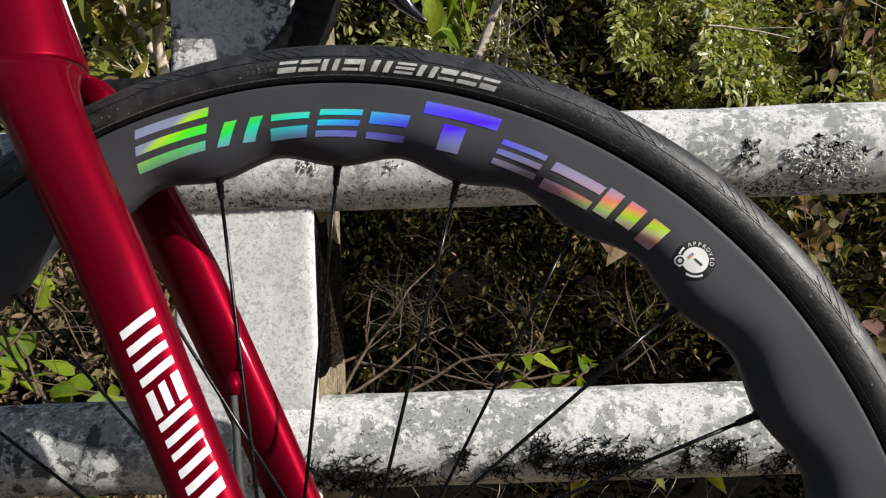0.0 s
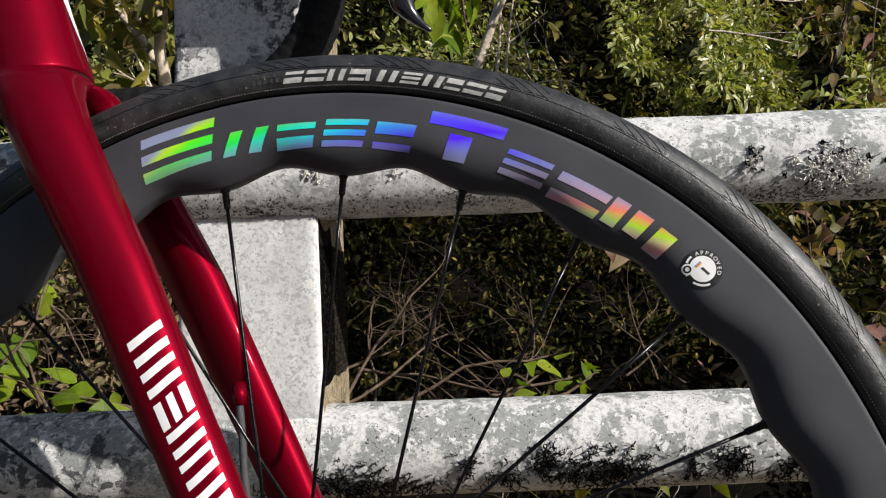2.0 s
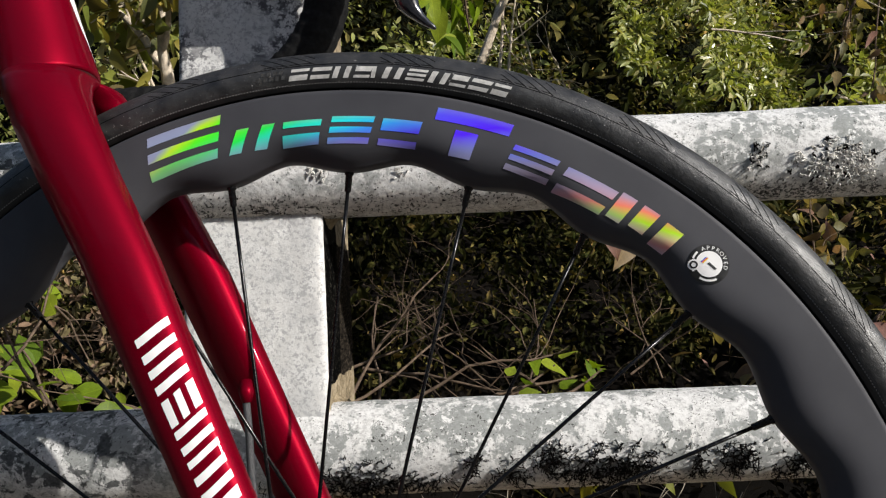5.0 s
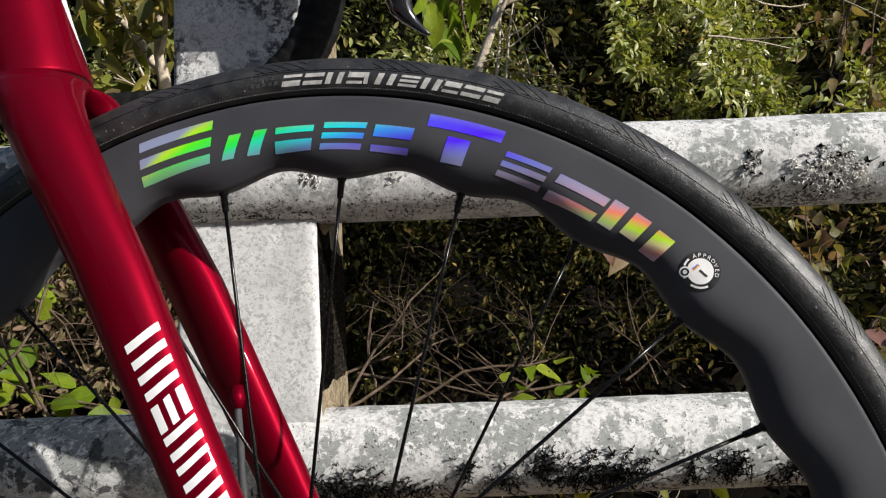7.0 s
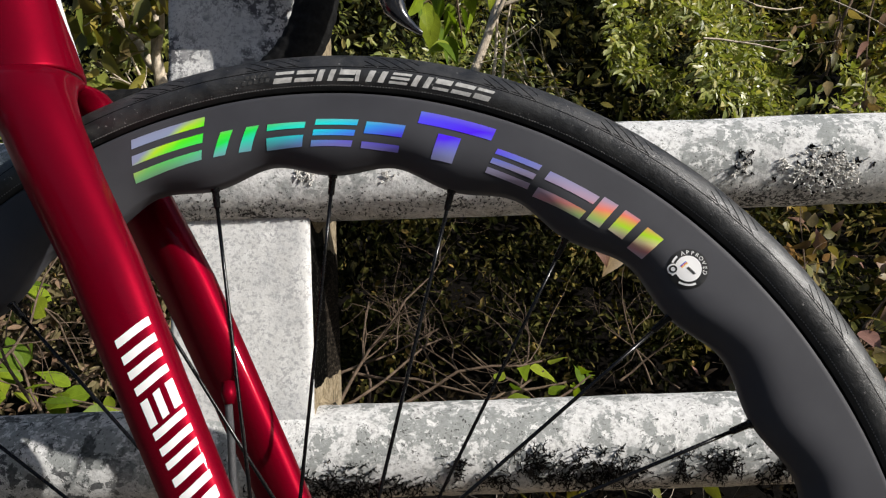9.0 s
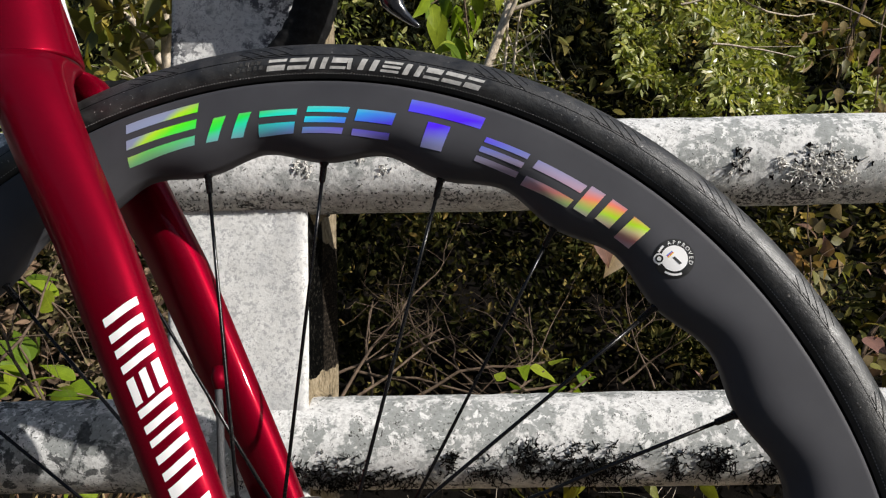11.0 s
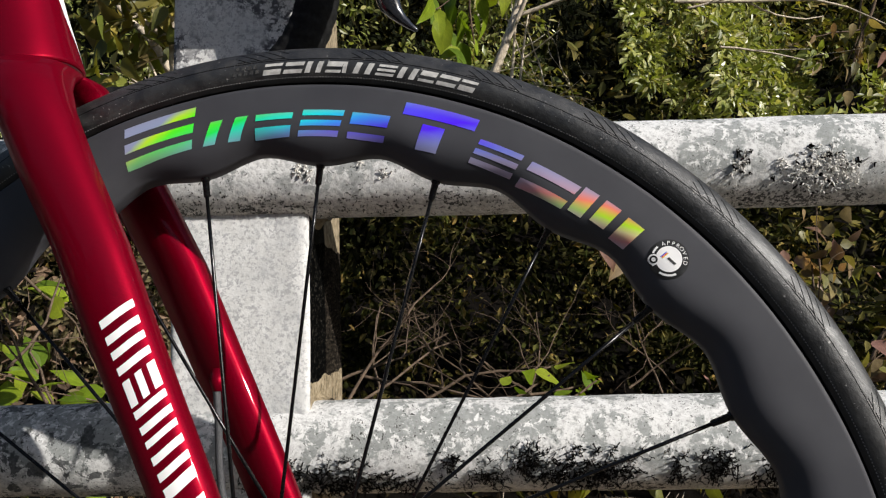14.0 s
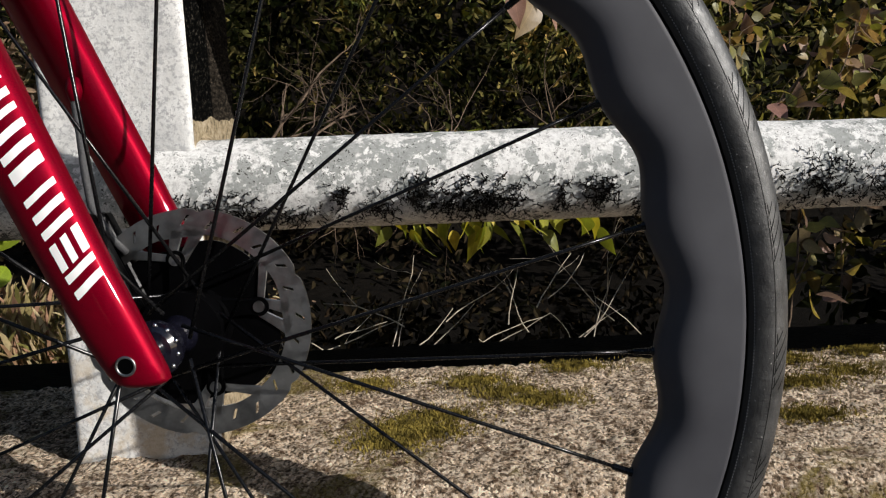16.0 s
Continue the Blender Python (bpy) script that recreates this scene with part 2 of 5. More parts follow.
def post_paint():
    m = Mat("weathered_white_concrete", 0.85, Specular_IOR_Level=0.12)
    big, mid, fine = m.noise(13, 6, 0.6), m.noise(70, 6, 0.7), m.noise(300, 6, 0.75)
    col = m.ramp(mid, (0.28, (0.52, 0.515, 0.50)), (0.62, (0.70, 0.695, 0.68)))
    grey = m.math("MULTIPLY", m.ramp(big, (0.5, 0.0), (0.62, 0.7)), m.ramp(mid, (0.42, 0.0), (0.55, 1.0)))
    col = m.mix(grey, col, (0.34, 0.345, 0.35))
    pits = m.math("MULTIPLY", m.math("GREATER_THAN", fine, 0.56), m.ramp(mid, (0.40, 0.0), (0.56, 0.9)))
    col = m.mix(pits, col, (0.36, 0.36, 0.37))
    spots = m.ramp(m.noise(230, 5, 0.75), (0.53, 0.0), (0.57, 0.8))
    col = m.mix(spots, col, (0.36, 0.36, 0.365))
    x, y, z = m.split("Object")
    top = m.ramp(m.math("MULTIPLY_ADD", z, 6.0, -2.9), (0.0, 0.0), (0.5, 1.0))
    black = m.math("MULTIPLY", top, m.math("MULTIPLY", m.ramp(m.noise(110, 6, 0.75), (0.49, 0.0), (0.53, 1.0)), m.ramp(m.noise(20, 4), (0.38, 0.0), (0.52, 1.0))))
    col = m.mix(m.math("MULTIPLY", black, 0.88), col, (0.05, 0.05, 0.06))
    # tan earth splashed on the foot
    foot = m.math("MULTIPLY", m.ramp(m.math("MULTIPLY_ADD", z, -7.0, 1.2), (0.0, 0.0), (0.9, 1.0)), m.ramp(m.noise(38, 6, 0.7), (0.45, 0.0), (0.60, 0.8)))
    col = m.mix(foot, col, (0.50, 0.41, 0.29))
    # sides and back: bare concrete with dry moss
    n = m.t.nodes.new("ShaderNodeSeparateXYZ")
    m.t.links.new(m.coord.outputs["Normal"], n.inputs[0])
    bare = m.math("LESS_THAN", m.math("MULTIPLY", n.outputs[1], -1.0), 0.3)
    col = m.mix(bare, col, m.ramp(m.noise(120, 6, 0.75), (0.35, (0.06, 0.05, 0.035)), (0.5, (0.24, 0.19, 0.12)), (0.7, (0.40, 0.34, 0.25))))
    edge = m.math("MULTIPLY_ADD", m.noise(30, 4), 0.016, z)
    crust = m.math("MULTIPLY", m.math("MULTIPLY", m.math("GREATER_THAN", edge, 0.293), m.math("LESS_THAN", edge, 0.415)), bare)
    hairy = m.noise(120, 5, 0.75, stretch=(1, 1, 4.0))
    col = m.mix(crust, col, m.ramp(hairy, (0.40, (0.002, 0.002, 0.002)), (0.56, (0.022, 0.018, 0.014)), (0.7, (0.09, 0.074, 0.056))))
    # near-black strip down the sides, beside the painted face
    strip = m.math("LESS_THAN", m.math("MULTIPLY_ADD", m.noise(60, 5, 0.7), 0.012, y), -0.008)
    dark_mask = m.math("MULTIPLY", m.math("MULTIPLY", strip, bare), m.math("GREATER_THAN", edge, 0.293))
    col = m.mix(dark_mask, col, m.ramp(m.noise(300, 4, 0.7), (0.58, (0.0015, 0.0015, 0.0015)), (0.66, (0.06, 0.055, 0.045))))
    m.to("Base Color", col)
    m.to("Specular IOR Level", m.math("MULTIPLY_ADD", crust, -0.11, 0.12))
    m.bump(m.math("ADD", m.math("MULTIPLY", mid, 0.5), m.math("MULTIPLY", fine, 0.5)), 0.5, 0.0016)
    return m.m


def ground_concrete():
    """Gritty old concrete: sand and pebbles laid bare, dark pits, stains and moss."""
    m = Mat("mossy_concrete", 0.95, Specular_IOR_Level=0.1)
    big, mid, grain = m.noise(8, 6, 0.62, distort=0.5), m.noise(90, 8, 0.75), m.noise(330, 8, 0.85)
    col = m.ramp(grain, (0.39, (0.018, 0.013, 0.009)), (0.47, (0.27, 0.21, 0.15)), (0.545, (0.70, 0.58, 0.45)), (0.63, (0.95, 0.88, 0.78)))
    cells = m.t.nodes.new("ShaderNodeTexVoronoi")
    cells.inputs["Scale"].default_value = 430
    m.t.links.new(m.coord.outputs["Object"], cells.inputs["Vector"])
    stones = m.ramp(cells.outputs["Color"], (0.30, (0.010, 0.008, 0.006)), (0.38, (0.36, 0.28, 0.21)), (0.52, (0.74, 0.62, 0.51)), (0.68, (0.98, 0.92, 0.84)))
    col = m.mix(0.62, col, stones)
    stain = m.ramp(mid, (0.39, (0.26, 0.19, 0.14)), (0.48, (0.95, 0.86, 0.76)), (0.58, (1.42, 1.31, 1.17)))
    col = m.mix(1.0, col, stain, "MULTIPLY")
    earth = m.math("MULTIPLY", m.ramp(m.noise(24, 6, 0.65, distort=0.6), (0.52, 0.0), (0.60, 0.75)), m.ramp(mid, (0.40, 1.0), (0.56, 0.0)))
    col = m.mix(earth, col, m.ramp(grain, (0.36, (0.02, 0.012, 0.007)), (0.5, (0.14, 0.085, 0.05)), (0.64, (0.42, 0.29, 0.20))))
    moss = m.math("MULTIPLY", m.ramp(big, (0.54, 0.0), (0.60, 1.0)), m.ramp(mid, (0.42, 0.0), (0.5, 0.85)))
    col = m.mix(moss, col, m.ramp(grain, (0.36, (0.04, 0.03, 0.008)), (0.52, (0.20, 0.15, 0.035)), (0.65, (0.36, 0.29, 0.09))))
    m.to("Base Color", col)
    h = m.math("ADD", m.math("MULTIPLY", mid, 0.5), m.math("ADD", m.math("MULTIPLY", grain, 0.9), m.math("MULTIPLY_ADD", moss, 0.3, m.math("MULTIPLY", cells.outputs["Distance"], -0.5))))
    m.bump(h, 1.0, 0.0075)
    return m.m


def leaf_mat(name, *colors, rough=0.42, through=0.35, gloss=0.3, veins=False, clumps=()):
    """Leaves: hue by leaf, veins of light and dark, some light passing through."""
    m = Mat(name, rough, Specular_IOR_Level=gloss)
    step = 1.0 / len(colors)
    pick = m.math("FRACT", m.math("ADD", m.island(), m.t.nodes.new("ShaderNodeObjectInfo").outputs["Random"]))
    col = m.ramp(pick, *[(i * step, c) for i, c in enumerate(colors)])
    mott = m.ramp(m.noise(130, 4, 0.6), (0.3, 0.72), (0.7, 1.18))
    col = m.mix(1.0, col, mott, "MULTIPLY")
    if clumps:
        # large noise paints shade and sun into the clumps: near-black to brighter, browner
        scale, *tints = clumps
        col = m.mix(1.0, col, m.ramp(m.noise(scale, 2, 0.5), *tints), "MULTIPLY")
    if veins:
        x, y, _ = m.split("Object")
        off = m.math("ABSOLUTE", y)
        rib = m.math("LESS_THAN", off, 0.010)
        side = m.math("LESS_THAN", m.math("FRACT", m.math("MULTIPLY", m.math("SUBTRACT", x, m.math("MULTIPLY", off, 0.9)), 8.0)), 0.09)
        line = m.math("MAXIMUM", rib, m.math("MULTIPLY", side, 0.6))
        blotch = m.ramp(m.noise(4, 3, 0.5), (0.35, 0.86), (0.68, 1.1))
        col = m.mix(1.0, col, blotch, "MULTIPLY")
        col = m.mix(m.math("MULTIPLY", line, 0.4), col, m.mix(1.0, col, (1.7, 1.6, 1.5), "MULTIPLY"))
        m.bump(m.math("SUBTRACT", m.math("MULTIPLY", m.noise(3, 2), 0.4), line), 0.2, 0.01)
    m.to("Base Color", col)
    glow = m.t.nodes.new("ShaderNodeBsdfTranslucent")
    m.t.links.new(m.mix(1.0, col, (1.25, 1.3, 0.5), "MULTIPLY"), glow.inputs[0])
    both = m.t.nodes.new("ShaderNodeMixShader")
    both.inputs[0].default_value = through
    m.t.links.new(m.b.outputs[0], both.inputs[1])
    m.t.links.new(glow.outputs[0], both.inputs[2])
    m.t.links.new(both.outputs[0], m.t.nodes["Material Output"].inputs[0])
    return m.m


RED, CARBON, RUBBER, FOIL = red_paint(), rim_carbon(), tyre_rubber(), foil()
RAIL, POST, KERB = rail_paint(), post_paint(), ground_concrete()
# darker than real anodising: the shade around the hub is put into the colour
BLACK = plain("black_anodised_metal", (0.0012, 0.0012, 0.0014), 0.32, 0.0, Specular_IOR_Level=0.04)
HUBBLACK = plain("gloss_black_hub", (0.004, 0.004, 0.008), 0.18, 0.0, 0.2, 90, 0.0, Specular_IOR_Level=0.5)
SPOKE = plain("black_spoke_steel", (0.003, 0.003, 0.0035), 0.24, 0.0, scale=200, bumps=0, Specular_IOR_Level=0.3)
STEEL = plain("brushed_rotor_steel", (0.38, 0.375, 0.37), 0.38, 1.0, 0.4, 60, 0.2, 0.0002)
CHROME = plain("bright_steel", (0.6, 0.6, 0.6), 0.22, 1.0, 0.1, 90, 0)
GREYCABLE = plain("grey_brake_hose", (0.045, 0.045, 0.048), 0.5, 0.0, 0.5, 900, 0.6)
WHITE = plain("white_decal_film", (0.80, 0.79, 0.78), 0.42, 0.0, 0.04, 90, 0.05)
TYREPRINT = plain("worn_grey_print", (0.50, 0.49, 0.47), 0.7, 0.0, 0.25, 300, 0.4)
FAINT = plain("faint_grey_print", (0.05, 0.05, 0.05), 0.7, 0.0, 0.3, 300, 0.3)
DECALBLACK = plain("black_decal_film", (0.012, 0.012, 0.012), 0.4)
TAPE = plain("black_bar_tape", (0.012, 0.012, 0.012), 0.75, 0.0, 0.4, 250, 0.6, 0.0006)
GLOSSBLACK = plain("gloss_black_lever", (0.014, 0.015, 0.019), 0.18, 0.0, 0.2, 60, 0.0, Coat_Weight=1.0, Coat_Roughness=0.05)
ASPHALT = plain("grey_asphalt", (0.13, 0.127, 0.122), 0.9, 0.0, 0.5, 120, 0.8, 0.003)
# near-black ground colour, with the shade behind the fence put in
EARTH = plain("shade_dark_earth", (0.005, 0.004, 0.003), 0.95, 0.0, 0.6, 25, 0.8, 0.01)
BARK = plain("grey_brown_bark", (0.125, 0.09, 0.064), 0.9, 0.0, 0.5, 90, 0.7, 0.002)
PALEBARK = plain("pale_dry_bark", (0.52, 0.44, 0.34), 0.9, 0.0, 0.35, 90, 0.7, 0.002)
DRYTWIG = plain("dry_straw_twigs", (0.42, 0.36, 0.28), 0.85, 0.0, 0.4, 60, 0.4, 0.001)
LICHEN = plain("black_crust_lichen", (0.005, 0.004, 0.0035), 0.95, 0.0, 0.5, 200, 0.6)
LICHENGREY = plain("grey_crust_lichen", (0.66, 0.64, 0.60), 0.95, 0.0, 0.35, 200, 0.6)
MOSS = plain("olive_dry_moss", (0.19, 0.145, 0.035), 0.95, 0.0, 0.8, 60, 0.5)
GREENLEAF = leaf_mat("bright_green_leaves", (0.12, 0.185, 0.012), (0.19, 0.26, 0.018), (0.27, 0.32, 0.03), (0.10, 0.16, 0.015), gloss=0.15, veins=True)
YELLOWLEAF = leaf_mat("yellow_green_leaves", (0.22, 0.22, 0.03), (0.34, 0.33, 0.05), (0.52, 0.38, 0.05), (0.16, 0.17, 0.03), veins=True)
SHRUBLEAF = leaf_mat("fading_shrub_leaves", (0.13, 0.16, 0.03), (0.24, 0.25, 0.05), (0.36, 0.28, 0.06), (0.07, 0.08, 0.02), (0.16, 0.12, 0.05))
AUTUMNLEAF = leaf_mat("faded_autumn_leaves", (0.30, 0.20, 0.12), (0.30, 0.16, 0.13), (0.20, 0.18, 0.055), (0.36, 0.25, 0.13), (0.10, 0.09, 0.032), (0.26, 0.25, 0.07), (0.16, 0.10, 0.07), veins=True)
# near-black copy of the leaves, for the shade low on the bank
BANKLEAF = leaf_mat("shade_black_leaves", (0.003, 0.003, 0.002), (0.006, 0.005, 0.003), (0.018, 0.012, 0.007), (0.004, 0.005, 0.002), (0.03, 0.022, 0.012), rough=0.9, through=0.05, gloss=0.02)
# the paler leaf colours carry the glints of the sunlit sprays
HEDGELEAF = leaf_mat("hedge_leaves", (0.05, 0.065, 0.016), (0.26, 0.29, 0.075), (0.42, 0.43, 0.14), (0.10, 0.12, 0.03), (0.50, 0.45, 0.20), (0.20, 0.23, 0.055), rough=0.36, gloss=0.5)
DRYGRASS = leaf_mat("dry_grass", (0.34, 0.25, 0.13), (0.22, 0.18, 0.07), (0.46, 0.36, 0.21), (0.13, 0.12, 0.035), (0.28, 0.16, 0.10), rough=0.8, through=0.2, gloss=0.05)
LITTER = leaf_mat("dry_leaf_litter", (0.15, 0.09, 0.055), (0.24, 0.16, 0.10), (0.07, 0.045, 0.03), (0.16, 0.13, 0.06), rough=0.8, through=0.15)
# dark leaf colours with shade put in, lit clumps painted brighter
DARKLEAF = leaf_mat("shade_dark_leaves", (0.010, 0.014, 0.004), (0.017, 0.021, 0.007), (0.054, 0.058, 0.022), (0.012, 0.016, 0.006), (0.080, 0.074, 0.032), rough=0.8, through=0.1, gloss=0.03,
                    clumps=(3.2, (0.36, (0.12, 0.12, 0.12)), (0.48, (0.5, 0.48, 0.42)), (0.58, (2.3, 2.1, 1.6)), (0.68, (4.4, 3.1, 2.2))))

# ---- ways to build ----


def mesh_of(name, verts, faces, material, smooth=True, uvs=None):
    me = bpy.data.meshes.new(name)
    me.from_pydata([tuple(v) for v in verts], [], [tuple(f) for f in faces])
    me.materials.append(material)
    if smooth:
        me.polygons.foreach_set("use_smooth", [True] * len(me.polygons))
    if uvs is not None:
        layer = me.uv_layers.new(name="UVMap")
        idx = np.empty(len(me.loops), dtype=np.int32)
        me.loops.foreach_get("vertex_index", idx)
        layer.data.foreach_set("uv", np.asarray(uvs, dtype=np.float32)[idx].ravel())
    me.update()
    return me


def thing(name, me, label, category, group="", kind="", at=None):
    ob = new(name, me)
    if at is not None:
        ob.matrix_world = at
    return tagged(ob, label, category, group, kind)


def part(name, me, parent, label="", m=None):
    ob = new(name, me)
    ob.parent = parent
    if m is not None:
        ob.matrix_basis = m
    if label:
        tagged(ob, label)
    return ob


def from_bm(name, bm, material, smooth=True):
    me = bpy.data.meshes.new(name)
    bm.normal_update()
    bm.to_mesh(me)
    bm.free()
    me.materials.append(material)
    if smooth:
        me.polygons.foreach_set("use_smooth", [True] * len(me.polygons))
    return me


def grid(rows, cols, closed_r=False, closed_c=False):
    out = []
    for i in range(rows if closed_r else rows - 1):
        for j in range(cols if closed_c else cols - 1):
            a, b = i * cols + j, i * cols + (j + 1) % cols
            c, d = ((i + 1) % rows) * cols + (j + 1) % cols, ((i + 1) % rows) * cols + j
            out.append((a, b, c, d))
    return out


def loft(name, sections, material, caps=True, smooth=True):
    """A skin over rings of equally many points."""
    n = len(sections[0])
    verts = [p for s in sections for p in s]
    faces = grid(len(sections), n, closed_c=True)
    if caps:
        faces += [tuple(range(n - 1, -1, -1)), tuple(range((len(sections) - 1) * n, len(sections) * n))]
    return mesh_of(name, verts, faces, material, smooth)


def tube_data(path, radii, sides, verts, faces, cap=True):
    path = [Vector(p) for p in path]
    if not isinstance(radii, (list, tuple)):
        radii = [radii] * len(path)
    base = len(verts)
    turn = None
    for i, p in enumerate(path):
        d = (path[min(i + 1, len(path) - 1)] - path[max(i - 1, 0)]).normalized()
        if turn is None:
            turn = d.cross(Vector((0.31, 0.17, 0.93)) if abs(d.z) < 0.85 else Vector((0.9, 0.3, 0.1)))
        a = (turn - d * turn.dot(d)).normalized()
        turn = a
        b = d.cross(a)
        for k in range(sides):
            t = 2 * math.pi * k / sides
            verts.append(p + (a * math.cos(t) + b * math.sin(t)) * radii[i])
    for i in range(len(path) - 1):
        for k in range(sides):
            q = base + i * sides
            faces.append((q + k, q + sides + k, q + sides + (k + 1) % sides, q + (k + 1) % sides))
    if cap:
        faces.append(tuple(range(base, base + sides)))
        faces.append(tuple(range(base + len(path) * sides - 1, base + (len(path) - 1) * sides - 1, -1)))


def tube(name, path, radii, material, sides=12):
    verts, faces = [], []
    tube_data(path, radii, sides, verts, faces)
    return mesh_of(name, verts, faces, material)


def patch(name, surface, quads, material, nu=8, nv=3, uv=None):
    """Flat film on a curved surface: each quad is four (s, t) corners, laid on by surface(s, t)."""
    verts, faces, uvs = [], [], []
    for q in quads:
        base = len(verts)
        q = [Vector(c) for c in q]
        for j in range(nv + 1):
            for i in range(nu + 1):
                a, b = i / nu, j / nv
                c = q[0] * (1 - a) * (1 - b) + q[1] * a * (1 - b) + q[2] * a * b + q[3] * (1 - a) * b
                verts.append(surface(c.x, c.y))
                uvs.append(uv(c.x, c.y) if uv else (c.x, c.y))
        faces += [tuple(base + k for k in f) for f in grid(nv + 1, nu + 1)]
    return mesh_of(name, verts, faces, material, uvs=uvs)


def box_bm(bm, lo, hi, bevel=0.0, seg=2):
    size, mid = [b - a for a, b in zip(lo, hi)], [(a + b) / 2 for a, b in zip(lo, hi)]
    r = bmesh.ops.create_cube(bm, size=1.0, matrix=Matrix.Translation(mid) @ Matrix.Diagonal((*size, 1)))
    if bevel:
        edges = list({e for v in r["verts"] for e in v.link_edges})
        bmesh.ops.bevel(bm, geom=edges, offset=bevel, segments=seg, affect="EDGES", profile=0.5)


def cyl_bm(bm, a, b, r1, r2=None, seg=20):
    a, b = Vector(a), Vector(b)
    q = (b - a).to_track_quat("Z", "Y").to_matrix().to_4x4()
    bmesh.ops.create_cone(bm, cap_ends=True, segments=seg, radius1=r1, radius2=r1 if r2 is None else r2, depth=(b - a).length,
                          matrix=Matrix.Translation((a + b) / 2) @ q)

# ---- ground, kerb, fence ----
def ground_sheet():
    """Bare slope behind the kerb: it drops away, then climbs under the trees, and runs on to the horizon."""
    xs = [-900, -200, -60, -25, -12] + [-8 + 0.5 * i for i in range(37)] + [12, 25, 60, 200, 900]
    ys = [0.402, 0.46, 0.50, 0.53, 0.546, 0.552, 0.6, 0.8, 1.0, 1.3, 1.7, 2.2, 2.8, 3.4, 4.0, 5.0, 6.0, 7.5, 9.0, 12, 16, 22, 40, 120, 400, 900]
    verts = []
    for y in ys:
        for x in xs:
            # level near-black strip stands in for the rail's shadow on the kerb
            if y < 0.55:
                z = 0.166 - 0.006 * (y > 0.54) + 0.004 * noise.noise((x * 3, y * 9, 0.7))
            elif y < 0.65:
                z = 0.02
            else:
                z = 0.10 - 0.30 * min(1, (y - 0.65) / 0.9) - 0.22 * max(0.0, min(1.0, (x + 0.1) / 0.5)) + max(0.0, min(y, 22) - 3.2) * 0.55
                z += 0.12 * noise.noise((x * 0.9, y * 0.9, 0.3)) * min(1.0, y)
            verts.append((x, y, z))
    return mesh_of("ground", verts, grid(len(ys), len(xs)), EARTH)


thing("ground", ground_sheet(), "leaf-littered slope behind the concrete kerb, shade put into its near-black colour", "ground", kind="structure")


def road_sheet():
    xs = [-900, -100, -20] + [-6 + 0.4 * i for i in range(31)] + [20, 100, 900]
    ys = [-900, -100, -20, -6, -4, -3, -2, -1.5, -1.0, -0.6, -0.3, 0.0, 0.099]
    verts = [(x, y, 0.0) for y in ys for x in xs]
    return mesh_of("road", verts, grid(len(ys), len(xs)), ASPHALT)


thing("road", road_sheet(), "worn grey asphalt road beside the kerb", "road", kind="structure")


def kerb_mesh():
    """A low concrete strip with a worn, lumpy top and rounded edges."""
    prof = [(0.10, -0.05), (0.10, 0.12), (0.103, 0.155), (0.112, 0.172), (0.128, 0.179)]
    prof += [(0.128 + 0.0045 * i, 0.18) for i in range(1, 60)]
    # cut short at the rear; the near-black ground stands in for its shaded part
    prof += [(0.398, 0.1790), (0.4025, 0.1765), (0.4055, 0.171), (0.407, 0.15), (0.407, -0.3)]
    xs = sorted({-60.0, -12.0, -4.0, 6.0, 12.0, 60.0, *[-0.75 + 0.005 * i for i in range(320)], *[-1.2 + 0.03 * i for i in range(15)], *[0.87 + 0.03 * i for i in range(12)], *[-3 + 0.2 * i for i in range(9)], *[1.3 + 0.2 * i for i in range(20)]})
    verts = []
    for x in xs:
        for i, (y, z) in enumerate(prof):
            d = 0.0
            if 2 <= i < len(prof) - 1:
                p = Vector((x, y, 0))
                d = 0.0042 * noise.fractal(p * 14, 0.8, 2.1, 5) + 0.0034 * noise.fractal(p * 85, 0.6, 2.1, 2)
                d -= 0.005 * max(0, noise.noise(p * 38) - 0.25)
            verts.append((x, y + d * 0.5, z + d))
    return mesh_of("kerb", verts, [f[::-1] for f in grid(len(xs), len(prof))], KERB)


thing("kerb", kerb_mesh(), "rough concrete kerb top with dry olive moss patches", "kerb", kind="structure")

RAIL_Y, RAIL_R = 0.236, 0.0395


def rail_mesh(zc, seed):
    """A round concrete rail, a little uneven, chipped along its length. Its own middle lies at z = 0."""
    n = 40
    xs = [-30.0, -10.0, -4.0, -2.0, -1.4] + [-1.0 + 0.01 * i for i in range(191)] + [1.0, 1.3, 1.8, 2.6, 4.0, 10.0, 30.0]
    verts = []
    for x in xs:
        for k in range(n):
            a = 2 * math.pi * k / n
            y, z = math.cos(a), math.sin(a)
            p = Vector((x, y * 0.04, z * 0.04 + seed))
            r = RAIL_R + 0.0007 * noise.fractal(p * 40, 0.8, 2.0, 4) + 0.0008 * noise.noise(p * 9)
            verts.append((x, y * r, z * r))
    return mesh_of("rail", verts, [f[::-1] for f in grid(len(xs), n, closed_c=True)], RAIL)


fence = tagged(new("guard_fence"), "white-painted concrete guard fence with two round rails, lichen-stained", "fence")
fence.matrix_world = pose(-0.092, 0.288, 0.18)


def fence_part(name, me, x, y, z, label=""):
    return part(name, me, fence, label, pose(x + 0.092, y - 0.288, z - 0.18))


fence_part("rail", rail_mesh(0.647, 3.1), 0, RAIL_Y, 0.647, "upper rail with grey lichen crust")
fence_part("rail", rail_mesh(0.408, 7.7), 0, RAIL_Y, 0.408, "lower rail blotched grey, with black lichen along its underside")


